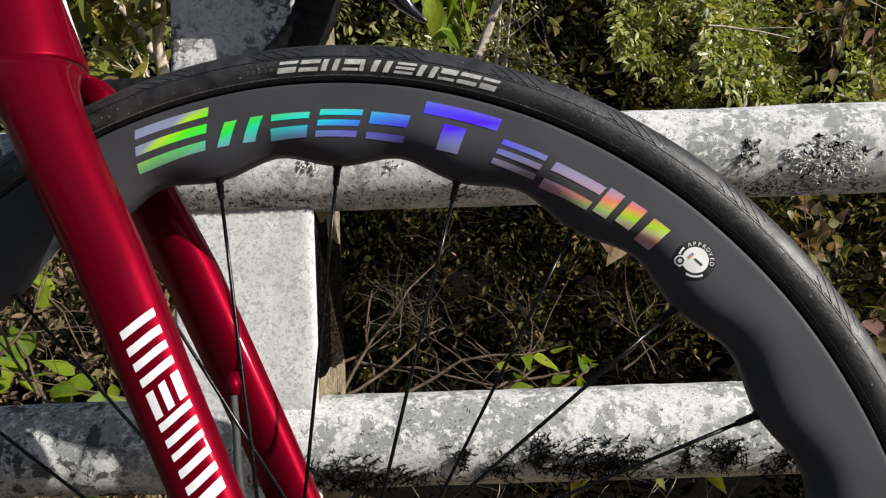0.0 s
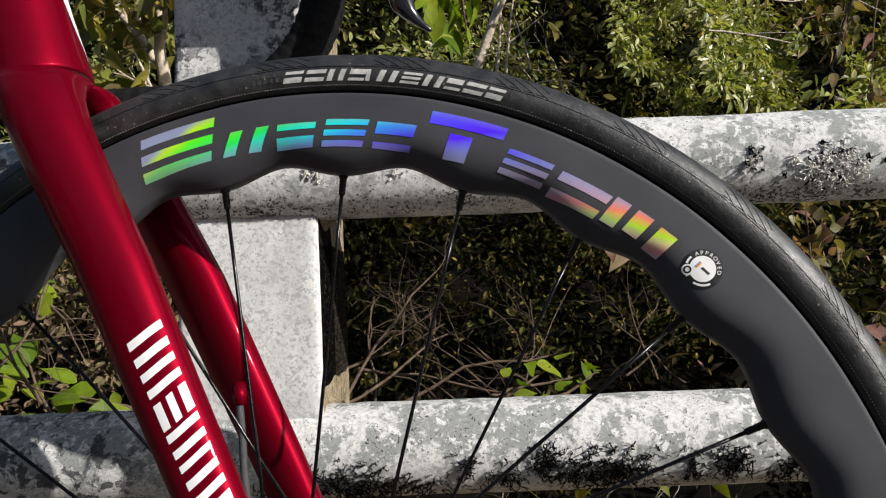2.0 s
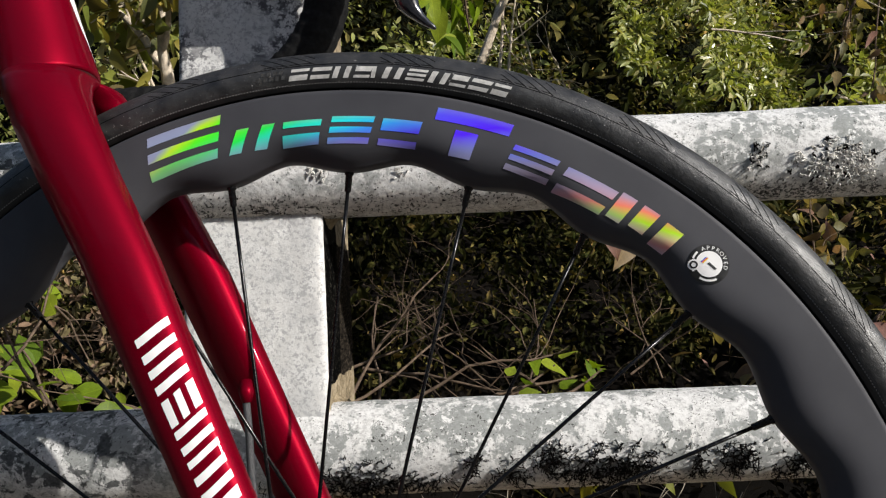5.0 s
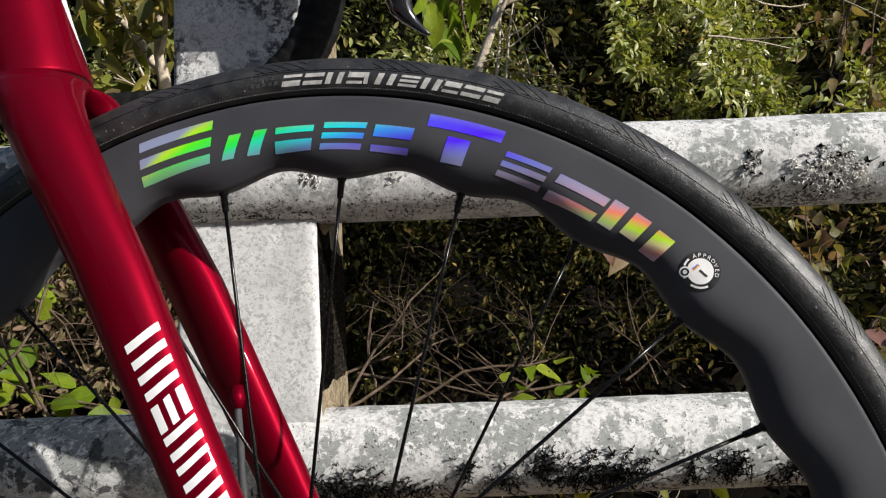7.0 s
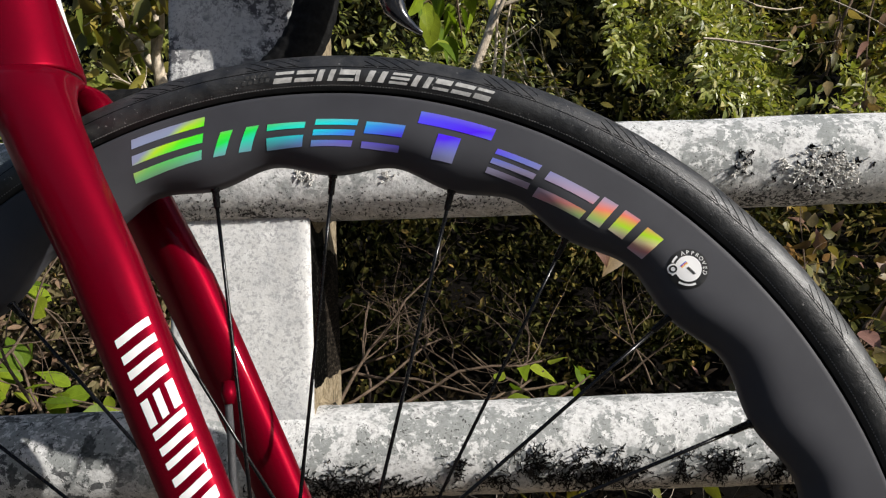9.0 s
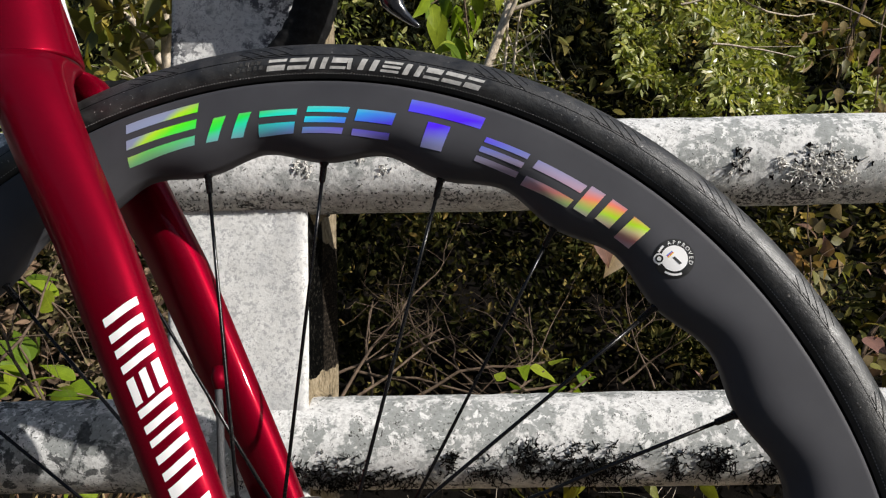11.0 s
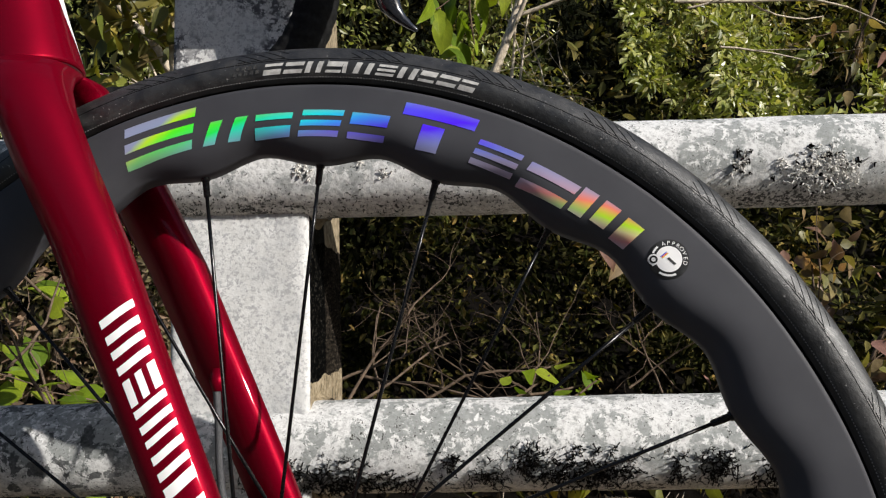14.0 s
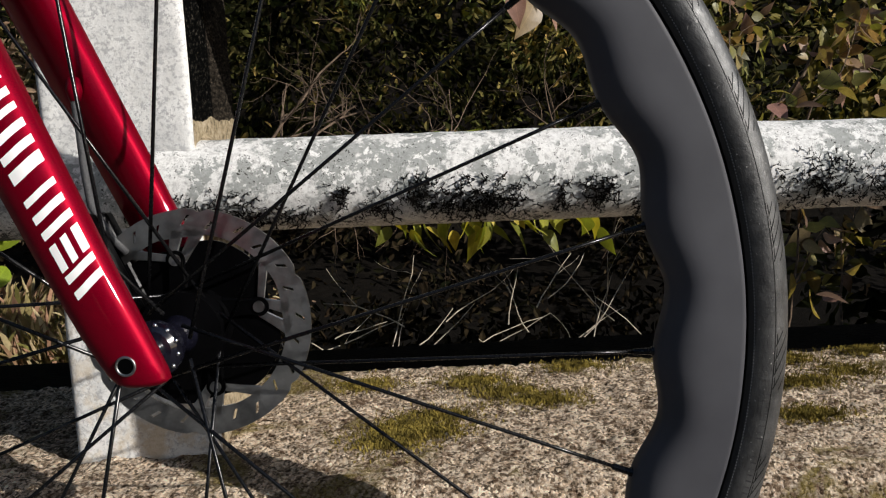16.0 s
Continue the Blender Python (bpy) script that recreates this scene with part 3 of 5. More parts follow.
def post_mesh(h):
    """A square concrete post with chamfered corners, slightly uneven; fillets where the rails run in."""
    bm = bmesh.new()
    box_bm(bm, (-0.061, -0.081, -0.02), (0.061, 0.081, h), 0.005, 2)
    bmesh.ops.subdivide_edges(bm, edges=[e for e in bm.edges if e.calc_length() > 0.05], cuts=24, use_grid_fill=True)
    for v in bm.verts:
        v.co += Vector((0.0009, 0.0009, 0)) * noise.fractal(v.co * 22, 0.8, 2.0, 3) + Vector((0.0005, 0.0005, 0)) * noise.noise(v.co * 90)
        # sheared back and sideways so that foot and head fit the camera's view
        v.co += Vector((-0.0125, 0.045, 0)) * (v.co.z - 0.44)
    return from_bm("post", bm, POST)


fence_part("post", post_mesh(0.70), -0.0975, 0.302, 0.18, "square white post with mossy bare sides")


def collar_mesh():
    """Mortar fillet where a rail meets the post."""
    verts, n, steps = [], 32, 6
    for i in range(steps + 1):
        t = i / steps
        for k in range(n):
            a = 2 * math.pi * k / n
            r = RAIL_R - 0.0005 + 0.010 * (1 - t) ** 2.2 + 0.0006 * noise.noise((math.cos(a) * 3, math.sin(a) * 3, t * 4))
            verts.append((0.012 * t, math.cos(a) * r, math.sin(a) * r))
    return mesh_of("fillet", verts, grid(steps + 1, n, closed_c=True), POST)


for zc in (0.647, 0.408):
    fence_part("fillet", collar_mesh(), -0.0370, RAIL_Y + 0.021, zc)


def lichen_tuft(seed, wide, high, count, material, thick, proud, reach):
    """Branched crust that clings to a rail's front: short forking threads lifting off the round surface."""
    rng = random.Random(seed)
    verts, faces = [], []

    def put(x, a, lift):
        r = RAIL_R + lift
        return Vector((x, -math.cos(a) * r, math.sin(a) * r))

    def grow(x, a, way, length, lift, depth):
        pts = [put(x, a, lift)]
        for _ in range(3):
            way += rng.uniform(-0.6, 0.6)
            x += math.cos(way) * length / 3
            a += math.sin(way) * length / 3 / RAIL_R
            lift = max(0.0003, lift + rng.uniform(-0.3, 1.0) * proud * 0.35)
            pts.append(put(x, a, lift))
        w = thick * (0.55 + 0.18 * depth)
        tube_data(pts, [w, w * 0.9, w * 0.75, w * 0.45], 4, verts, faces, False)
        if depth:
            for _ in range(rng.choice((2, 2, 3))):
                grow(x, a, way + rng.uniform(-1.0, 1.0), length * rng.uniform(0.55, 0.9), lift, depth - 1)

    for _ in range(count):
        x = rng.gauss(0, wide * 0.33)
        a = rng.gauss(0, high * 0.33)
        grow(x, a, rng.uniform(0, 6.28), rng.uniform(0.003, 0.007) * reach, 0.0004, 2)
    return mesh_of("lichen", verts, faces, material, smooth=False)


def rail_lichen(x, angle, zc, seed, wide, high, count, material=None, thick=0.0007, proud=0.003, label="", reach=0.6):
    me = lichen_tuft(seed, wide, high, count, material or LICHEN, thick, proud, reach)
    thing("lichen", me, label or "black branching crust lichen clinging to the rail", "lichen", "lichens on the rails", "stuff",
          pose(x, RAIL_Y, zc) @ Matrix.Rotation(radians(-angle), 4, "X"))


for x, ang, seed, wide, high, count in ((-0.052, -32, 11, 0.055, 0.7, 60), (-0.005, -34, 12, 0.05, 0.7, 60), (0.040, -38, 13, 0.04, 0.5, 34), (0.085, -18, 14, 0.012, 0.5, 16),
                                        (0.117, -32, 15, 0.022, 0.4, 22), (0.148, -16, 16, 0.028, 0.6, 34), (0.172, -26, 17, 0.025, 0.5, 26), (0.203, -24, 18, 0.05, 0.7, 85),
                                        (0.268, -22, 19, 0.012, 0.5, 16), (0.300, -18, 20, 0.026, 0.6, 40), (0.345, -30, 21, 0.03, 0.5, 30), (0.49, -20, 22, 0.06, 0.9, 64), (0.555, -22, 23, 0.06, 0.8, 54), (0.64, -24, 24, 0.06, 0.7, 44)):
    rail_lichen(x, ang, 0.408, seed, wide, high, int(count * 2.2), thick=0.0006)
# two black layers below stand in for shade in the pale lichen's crevices
rail_lichen(0.395, -22, 0.647, 34, 0.038, 0.60, 70, LICHEN, 0.0012, 0.0008, "black layer for shade under the grey lichen of the upper rail", 0.5)
rail_lichen(0.396, -22, 0.647, 31, 0.040, 0.60, 210, LICHENGREY, 0.0010, 0.0020, "ragged pale grey lichen on the upper rail", 0.55)
rail_lichen(0.329, -6, 0.647, 32, 0.012, 0.30, 14, LICHENGREY, 0.0007, 0.0040, "small ragged grey lichen on the upper rail", 0.5)
rail_lichen(0.329, -7, 0.647, 35, 0.012, 0.30, 14, LICHEN, 0.0009, 0.0008, "small black layer for shade under the grey lichen", 0.5)
rail_lichen(-0.035, -2, 0.647, 33, 0.022, 0.4, 26, LICHENGREY, 0.0010, 0.0014, "small grey lichen crust on the upper rail", 0.4)

for i, (x, ang) in enumerate(((-0.125, -40), (-0.095, -52), (-0.062, -48), (-0.02, -55), (0.015, -44), (0.05, -56), (0.082, -46), (0.12, -54), (0.30, -50), (0.345, -60), (0.47, -58))):
    rail_lichen(x, ang, 0.647, 60 + i, 0.040, 0.46, 24, LICHEN, 0.0006, 0.0006, "black crumbs of lichen under the upper rail", 0.12)

for i, (x, ang) in enumerate(((0.052, 4), (0.068, -6), (0.079, 8), (0.098, 2), (0.031, -12), (0.012, 6))):
    rail_lichen(x, ang, 0.647, 90 + i, 0.006, 0.12, 7, LICHENGREY, 0.0009, 0.0012, "curled chips of pale paint on the upper rail", 0.35)

# ---- the bicycle ----
HUB = 0.3425
RE = 0.3165
NIP0 = radians(2.9)
STEP = radians(15)
bike_m = Matrix(((0.99675, 0.08045, 0.00475, 0.0), (-0.08059, 0.99501, 0.05877, 0.0), (0.0, -0.05896, 0.99826, 0.0), (0, 0, 0, 1)))
foot = Vector((0, 0, 0.3419)) - bike_m.to_3x3() @ Vector((0, 0, HUB))
bike = tagged(new("bicycle"), "candy-red road bicycle with black deep-rim wheel, leaning on the fence", "bicycle")
bike.matrix_world = Matrix.Translation(foot) @ bike_m


def round_hub(a, r, y):
    """The place at angle a (radians, clockwise from the top) and radius r in the wheel's plane."""
    return Vector((math.sin(a) * r, y, HUB + math.cos(a) * r))


def inner_edge(a):
    """The rim's inner edge swells towards the hub at each spoke."""
    k = (a - NIP0) / STEP
    w = 0.5 + 0.5 * math.cos(2 * math.pi * k)
    return 0.2783 - 0.0070 * w ** 0.9


def rim_half(a, r):
    d = max(0.0, r - inner_edge(a))
    if d < 0.0016:
        return 0.0062 * (1 - (1 - d / 0.0016) ** 2) ** 0.5
    # the side rounds over from the nose into the nearly flat wall
    t = min(1.0, (d - 0.0016) / 0.021)
    return 0.0062 + 0.0096 * (1 - (1 - t) ** 2.8) - 0.0012 * max(0.0, (d - 0.0226) / 0.021)


def rim_mesh():
    n = 24 * 16
    us = [1.0, 0.985, 0.94, 0.85, 0.74, 0.62, 0.50, 0.40, 0.33, 0.28, 0.25, 0.22, 0.19, 0.16, 0.13, 0.10, 0.07, 0.045, 0.028, 0.012, 0.004, 0.0]
    verts = []
    for i in range(n):
        a = 2 * math.pi * i / n
        ri = inner_edge(a)
        ring = []
        for u in us:
            r = ri + (RE - ri) * u
            y = rim_half(a, r) - (0.0006 if u == 1.0 else 0.0)
            ring.append((r, -y))
        full = [(RE - 0.004, -0.0112), (RE - 0.0002, -0.0118)] + ring + [(r, -y) for r, y in ring[-2::-1]] + [(RE - 0.0002, 0.0118), (RE - 0.004, 0.0112)]
        verts += [round_hub(a, r, y) for r, y in full]
    m = len(full)
    return mesh_of("rim", verts, [f[::-1] for f in grid(n, m, closed_r=True)], CARBON)


rim = part("rim", rim_mesh(), bike, "matt black carbon rim, deep, with a wavy inner edge")

TC, TR = 0.3287, 0.0147


def tyre_place(u, v):
    """u: turns from the top; v: across, 0 at the near bead, 1 at the far one."""
    f = radians(-132 + 264 * v)
    flat = 1.0 - 0.012 * math.cos(f) ** 8
    return round_hub(2 * math.pi * u, TC + TR * flat * math.cos(f), TR * 1.02 * math.sin(f))


def tyre_mesh():
    n, k = 360, 41
    verts = [tyre_place(i / n, j / (k - 1)) for i in range(n + 1) for j in range(k)]
    uvs = [(i / n, j / (k - 1)) for i in range(n + 1) for j in range(k)]
    return mesh_of("tyre", verts, [f[::-1] for f in grid(n + 1, k)], RUBBER, uvs=uvs)


tyre = part("tyre", tyre_mesh(), bike, "black rubber road tyre with dusty tread")


def slanted(cells, lean):
    """Bars in a unit cell, each (left, right, low, high), sheared by lean."""
    return [[(l + lean * b, b), (r + lean * b, b), (r + lean * t, t), (l + lean * t, t)] for l, r, b, t in cells]


# plain bar shapes in place of lettering
BARS = {
    "pair": ((0.0, 0.86, 0.0, 0.34), (0.0, 0.86, 0.66, 1.0)),
    "three": ((0.0, 0.86, 0.0, 0.22), (0.0, 0.86, 0.39, 0.61), (0.0, 0.86, 0.78, 1.0)),
    "posts": ((0.0, 0.25, 0.0, 1.0), (0.52, 0.77, 0.0, 1.0)),
    "one": ((0.0, 0.42, 0.0, 1.0),),
    "bolt": ((0.0, 0.9, 0.72, 1.0), (0.28, 0.56, 0.0, 0.58)),
    "trio": ((0.0, 0.2, 0.0, 1.0), (0.30, 0.52, 0.12, 1.0), (0.64, 0.88, 0.0, 0.94)),
    "low": ((0.0, 0.86, 0.0, 0.46), (0.0, 0.86, 0.74, 1.0)),
    "high": ((0.0, 0.86, 0.0, 0.24), (0.0, 0.86, 0.54, 1.0)),
}


def on_rim(a, r):
    """a in degrees round the wheel, r in metres, on the near side of the rim."""
    return round_hub(radians(a), r, -rim_half(radians(a), r) - 0.00025)


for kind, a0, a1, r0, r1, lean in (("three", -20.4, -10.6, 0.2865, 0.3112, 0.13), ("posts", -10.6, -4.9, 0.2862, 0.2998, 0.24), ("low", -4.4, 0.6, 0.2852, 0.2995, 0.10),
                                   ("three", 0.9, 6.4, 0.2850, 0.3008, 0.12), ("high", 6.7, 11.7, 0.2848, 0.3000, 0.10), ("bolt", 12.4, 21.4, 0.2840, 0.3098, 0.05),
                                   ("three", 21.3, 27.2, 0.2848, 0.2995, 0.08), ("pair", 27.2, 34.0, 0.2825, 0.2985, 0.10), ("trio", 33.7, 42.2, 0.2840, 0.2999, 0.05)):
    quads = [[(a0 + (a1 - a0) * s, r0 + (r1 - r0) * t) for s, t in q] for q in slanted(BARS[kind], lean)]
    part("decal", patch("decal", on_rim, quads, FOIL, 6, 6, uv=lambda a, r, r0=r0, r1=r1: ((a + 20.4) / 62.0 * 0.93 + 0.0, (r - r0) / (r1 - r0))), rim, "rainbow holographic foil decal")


def on_tyre(a, v):
    p = tyre_place(a / 360, v)
    c = round_hub(radians(a), TC, 0)
    return p + (p - c).normalized() * 0.0002


for i, (a0, a1, kind) in enumerate(((-3.1, -0.9, "low"), (-0.9, 1.4, "pair"), (1.4, 3.6, "posts"), (3.6, 5.5, "high"), (5.4, 6.4, "one"), (6.5, 8.9, "posts"), (8.9, 11.1, "three"),
                                   (11.2, 13.5, "posts"), (13.4, 15.3, "high"), (15.3, 17.6, "pair"), (17.6, 19.5, "low"))):
    quads = [[(a0 + (a1 - a0) * s, 0.085 + 0.097 * t) for s, t in q] for q in slanted(BARS[kind], 0.2)]
    part("print", patch("print", on_tyre, quads, TYREPRINT, 3, 3), tyre, "worn grey sidewall print")
for i in range(9):
    a, v = -3.9 - 0.62 * (i // 2) - 0.2 * (i % 2), 0.105 + 0.045 * (i % 2)
    part("print", patch("print", on_tyre, [[(a, v), (a + 0.42, v), (a + 0.55, v + 0.035), (a + 0.13, v + 0.035)]], FAINT, 2, 2), tyre, "faint grey sidewall print")
for i in range(26):
    a = 96.0 + 0.62 * i + (1.2 if i > 7 else 0) + (0.9 if i > 15 else 0)
    part("print", patch("print", on_tyre, [[(a, 0.15), (a + 0.14, 0.15), (a + 0.16, 0.195), (a + 0.02, 0.195)]], FAINT, 1, 2), tyre, "embossed sidewall marking")


# round approval sticker
SA, SR = radians(45.4), 0.2953


def on_sticker(x, y, up=0.0):
    """x along the arc, y outwards, in metres from the sticker's middle."""
    r = SR + y
    a = SA + x / r
    return round_hub(a, r, -rim_half(a, r) - 0.00025 - up)


def disc_mesh(name, x, y, r0, r1, material, up, n=40):
    verts, rings = [], 4
    for j in range(rings + 1):
        r = r0 + (r1 - r0) * j / rings
        verts += [on_sticker(x + r * math.sin(2 * math.pi * k / n), y + r * math.cos(2 * math.pi * k / n), up) for k in range(n)]
    return mesh_of(name, verts, grid(rings + 1, n, closed_c=True), material)


sticker = part("sticker", disc_mesh("sticker", 0, 0, 0.0001, 0.0107, DECALBLACK, 0.0), rim, "round black and white approval sticker")
part("sticker_face", disc_mesh("sticker_face", 0, 0, 0.0001, 0.0070, WHITE, 0.0001), rim, "white middle of the sticker")
part("sticker_badge", disc_mesh("sticker_badge", -0.0056, -0.0056, 0.0001, 0.0030, WHITE, 0.0002, 20), rim, "small white badge")
part("sticker_badge", disc_mesh("sticker_badge", -0.0056, -0.0056, 0.0012, 0.0021, DECALBLACK, 0.0003, 20), rim)


def glyph_quads(ch, size):
    """The flat shape of one character as triangles, from the built-in font."""
    cu = bpy.data.curves.new("glyph", "FONT")
    cu.body, cu.size, cu.align_x, cu.resolution_u = ch, size, "CENTER", 3
    ob = bpy.data.objects.new("glyph", cu)
    scene.collection.objects.link(ob)
    bpy.context.view_layer.update()
    me = bpy.data.meshes.new_from_object(ob.evaluated_get(bpy.context.evaluated_depsgraph_get()))
    pts, tri = [Vector(v.co) for v in me.vertices], [tuple(p.vertices) for p in me.polygons]
    bpy.data.objects.remove(ob)
    bpy.data.curves.remove(cu)
    bpy.data.meshes.remove(me)
    return pts, tri


def arc_word(word, radius, start, step, size, material):
    """A word set round the sticker, clockwise, its feet towards the middle."""
    verts, faces = [], []
    for i, ch in enumerate(word):
        pts, tri = glyph_quads(ch, size)
        t = radians(start + step * i)
        base = len(verts)
        for p in pts:
            x, y = p.x, radius + p.y
            verts.append(on_sticker(x * math.cos(t) + y * math.sin(t), -x * math.sin(t) + y * math.cos(t), 0.0002))
        faces += [tuple(base + k for k in f) for f in tri]
    return mesh_of("sticker_word", verts, faces, material, smooth=False)


part("sticker_word", arc_word("APPROVED", 0.0077, -62, 17.5, 0.0031, WHITE), rim, "white word on the sticker's black ring")
for t0, t1 in ((-112, -84), (-158, -122), (112, 172)):
    quads = [[(radians(t0), 0.0082), (radians(t1), 0.0082), (radians(t1), 0.0093), (radians(t0), 0.0093)]]
    part("sticker_bar", patch("sticker_bar", lambda t, r: on_sticker(r * math.sin(t), r * math.cos(t), 0.0002), quads, WHITE, 10, 1), rim)
part("sticker_bar", patch("sticker_bar", lambda x, y: on_sticker(x, y, 0.0002), [[(-0.001, -0.0006), (0.0042, -0.0006), (0.0046, 0.0008), (-0.0006, 0.0008)]], FAINT, 2, 1), rim)
for j, c in enumerate(((0.02, 0.15, 0.6), (0.6, 0.03, 0.03), (0.75, 0.5, 0.02))):
    m_c = plain("sticker_stripe_colour", c, 0.45, 0, 0.05, 60, 0)
    part("sticker_stripe", patch("sticker_stripe", lambda x, y: on_sticker(x, y, 0.0002), [[(-0.0042 + 0.0006 * j, -0.002), (-0.0037 + 0.0006 * j, -0.002), (-0.0033 + 0.0006 * j, 0.002), (-0.0038 + 0.0006 * j, 0.002)]], m_c, 1, 1), rim)


# spokes: alternate sides, crossed in pairs
def spoke_ends(k):
    a = NIP0 + STEP * k
    sign = (1, -1, -1, 1)[k % 4]
    near = k % 2 == 1
    e, t = Vector((math.sin(a), 0, math.cos(a))), Vector((math.cos(a), 0, -math.sin(a)))
    y = -0.021 if near else 0.019
    off = 0.016 if near else 0.021
    hub_end = Vector((0, y, HUB)) - t * (off * sign) + e * 0.010
    rim_end = round_hub(a, inner_edge(a) + 0.001, -0.001 if near else 0.001)
    return rim_end, hub_end


for k in range(24):
    a, b = spoke_ends(k)
    d = (b - a).normalized()
    s = part("spoke", tube("spoke", [a + d * 0.010, a + d * 0.05, a + (b - a) * 0.5, b], [0.00112, 0.00108, 0.00108, 0.00115], SPOKE, 8), bike, "thin black steel spoke" if k == 0 else "")
    part("nipple", tube("nipple", [a - d * 0.002, a + d * 0.002, a + d * 0.0025, a + d * 0.012, a + d * 0.0128], [0.0028, 0.0028, 0.0021, 0.0019, 0.0012], SPOKE, 8), s)


def turned(name, profile, material, n=40):
    """A body turned about the axle: profile of (y, radius)."""
    me = loft(name, [[round_hub(2 * math.pi * k / n, r, y) for k in range(n)] for y, r in profile], material)
    for e in me.edges:
        e.use_edge_sharp = e.vertices[0] // n == e.vertices[1] // n
    return me


hub = part("hub", turned("hub", [(-0.047, 0.0075), (-0.043, 0.0080), (-0.043, 0.0095), (-0.035, 0.0095), (-0.034, 0.0082), (-0.030, 0.0082), (-0.029, 0.0110), (-0.0265, 0.0135), (-0.0258, 0.0155), (-0.0215, 0.0155), (-0.0205, 0.0125), (-0.017, 0.0095), (0.0, 0.0090), (0.010, 0.0115)], HUBBLACK), bike, "black hub shell")
part("hub_flange", turned("hub_flange", [(0.010, 0.0110), (0.013, 0.0245), (0.025, 0.0250), (0.028, 0.020), (0.036, 0.0195), (0.041, 0.014), (0.048, 0.010)], BLACK), hub, "black flange behind the rotor")
part("axle", turned("axle", [(-0.0560, 0.0052), (-0.0560, 0.0048), (-0.055, 0.0048), (-0.060, 0.0046), (0.058, 0.0046)], STEEL, 24), hub)
part("end_cap", turned("end_cap", [(-0.0520, 0.0070), (-0.0512, 0.0088), (-0.0500, 0.0101), (-0.0482, 0.0108), (-0.0462, 0.0108), (-0.0446, 0.0101), (-0.0434, 0.0088)], CHROME, 28), hub, "bright steel end cap")
# bright rings added to give the hub its glints
for y, r in ((-0.0345, 0.0088), (0.0425, 0.0128)):
    part("hub_ring", turned("hub_ring", [(y - 0.0012, r - 0.0004), (y - 0.0008, r), (y + 0.0008, r), (y + 0.0012, r - 0.0004)], CHROME, 32), hub, "thin bright ring added for a glint on the hub")

# made-up bright studs, added for glints on the flange
for k in range(12):
    head = bmesh.new()
    bmesh.ops.create_uvsphere(head, u_segments=10, v_segments=6, radius=0.0014)
    bmesh.ops.translate(head, verts=head.verts, vec=round_hub(radians(30 * k + 9), 0.0136, -0.0262))
    part("spoke_head", from_bm("spoke_head", head, CHROME, True), hub, "small bright stud added for a glint on the hub")

# ---- brake rotor ----
RY, RR = 0.0410, 0.0713


def rotor_ring():
    """Thin braking ring: shallow steps in its outer edge, slanted slits cut through."""
    bm = bmesh.new()
    n = 360
    rows = [0.0560, 0.0590, 0.0604, 0.0618, 0.0632, 0.0646, 0.0660, 0.0674, RR]
    last = len(rows) - 1
    slits = set()
    for k in range(24):
        c, low = 15 * k + 6, 1 + 2 * (k % 2)
        for j in range(4):
            for w in range(2):
                slits.add(((c + w) % n, low + j))
    lay = []
    for y in (RY - 0.0009, RY + 0.0009):
        vs = []
        for i in range(n):
            a = 2 * math.pi * i / n
            dip = 0.0020 * max(0.0, math.cos(a * 6 + 0.5)) ** 30
            wave = 0.0020 * max(0.0, math.cos(a * 4 + 0.4)) ** 2
            vs.append([bm.verts.new(round_hub(a + 11.0 * (r - 0.056), r - (dip if j == last else 0) - (wave if j == 0 else 0), y)) for j, r in enumerate(rows)])
        lay.append(vs)

    def solid(i, j):
        return 0 <= j < last and (i % n, j) not in slits

    for i in range(n):
        for j in range(last):
            if not solid(i, j):
                continue
            k = (i + 1) % n
            bm.faces.new([lay[0][i][j], lay[0][i][j + 1], lay[0][k][j + 1], lay[0][k][j]])
            bm.faces.new([lay[1][i][j], lay[1][k][j], lay[1][k][j + 1], lay[1][i][j + 1]])
            for there, a, b in ((solid(i, j - 1), (i, j), (k, j)), (solid(i, j + 1), (k, j + 1), (i, j + 1)), (solid(i - 1, j), (i, j + 1), (i, j)), (solid(i + 1, j), (k, j), (k, j + 1))):
                if not there:
                    bm.faces.new([lay[0][a[0]][a[1]], lay[0][b[0]][b[1]], lay[1][b[0]][b[1]], lay[1][a[0]][a[1]]])
    bmesh.ops.recalc_face_normals(bm, faces=bm.faces[:])
    return from_bm("brake_rotor", bm, STEEL, False)


rotor = part("brake_rotor", rotor_ring(), bike, "slotted steel disc brake rotor")
ROT0 = radians(-14)
ARM = radians(90)


def bar_between(name, a0, r0, w0, a1, r1, w1, y, thick, material):
    """A flat tapering bar in the wheel's plane."""
    p, q = round_hub(a0, r0, y), round_hub(a1, r1, y)
    d = (q - p).normalized()
    s = d.cross(Vector((0, 1, 0)))
    secs = []
    for c, w in ((p, w0), ((p + q) / 2, (w0 + w1) / 2 * 0.92), (q, w1)):
        secs.append([c + s * (w / 2 * x) + Vector((0, thick / 2 * z, 0)) for x, z in ((-1, -0.6), (-0.85, -1), (0.85, -1), (1, -0.6), (1, 0.6), (0.85, 1), (-0.85, 1), (-1, 0.6))])
    return loft(name, secs, material, smooth=False)


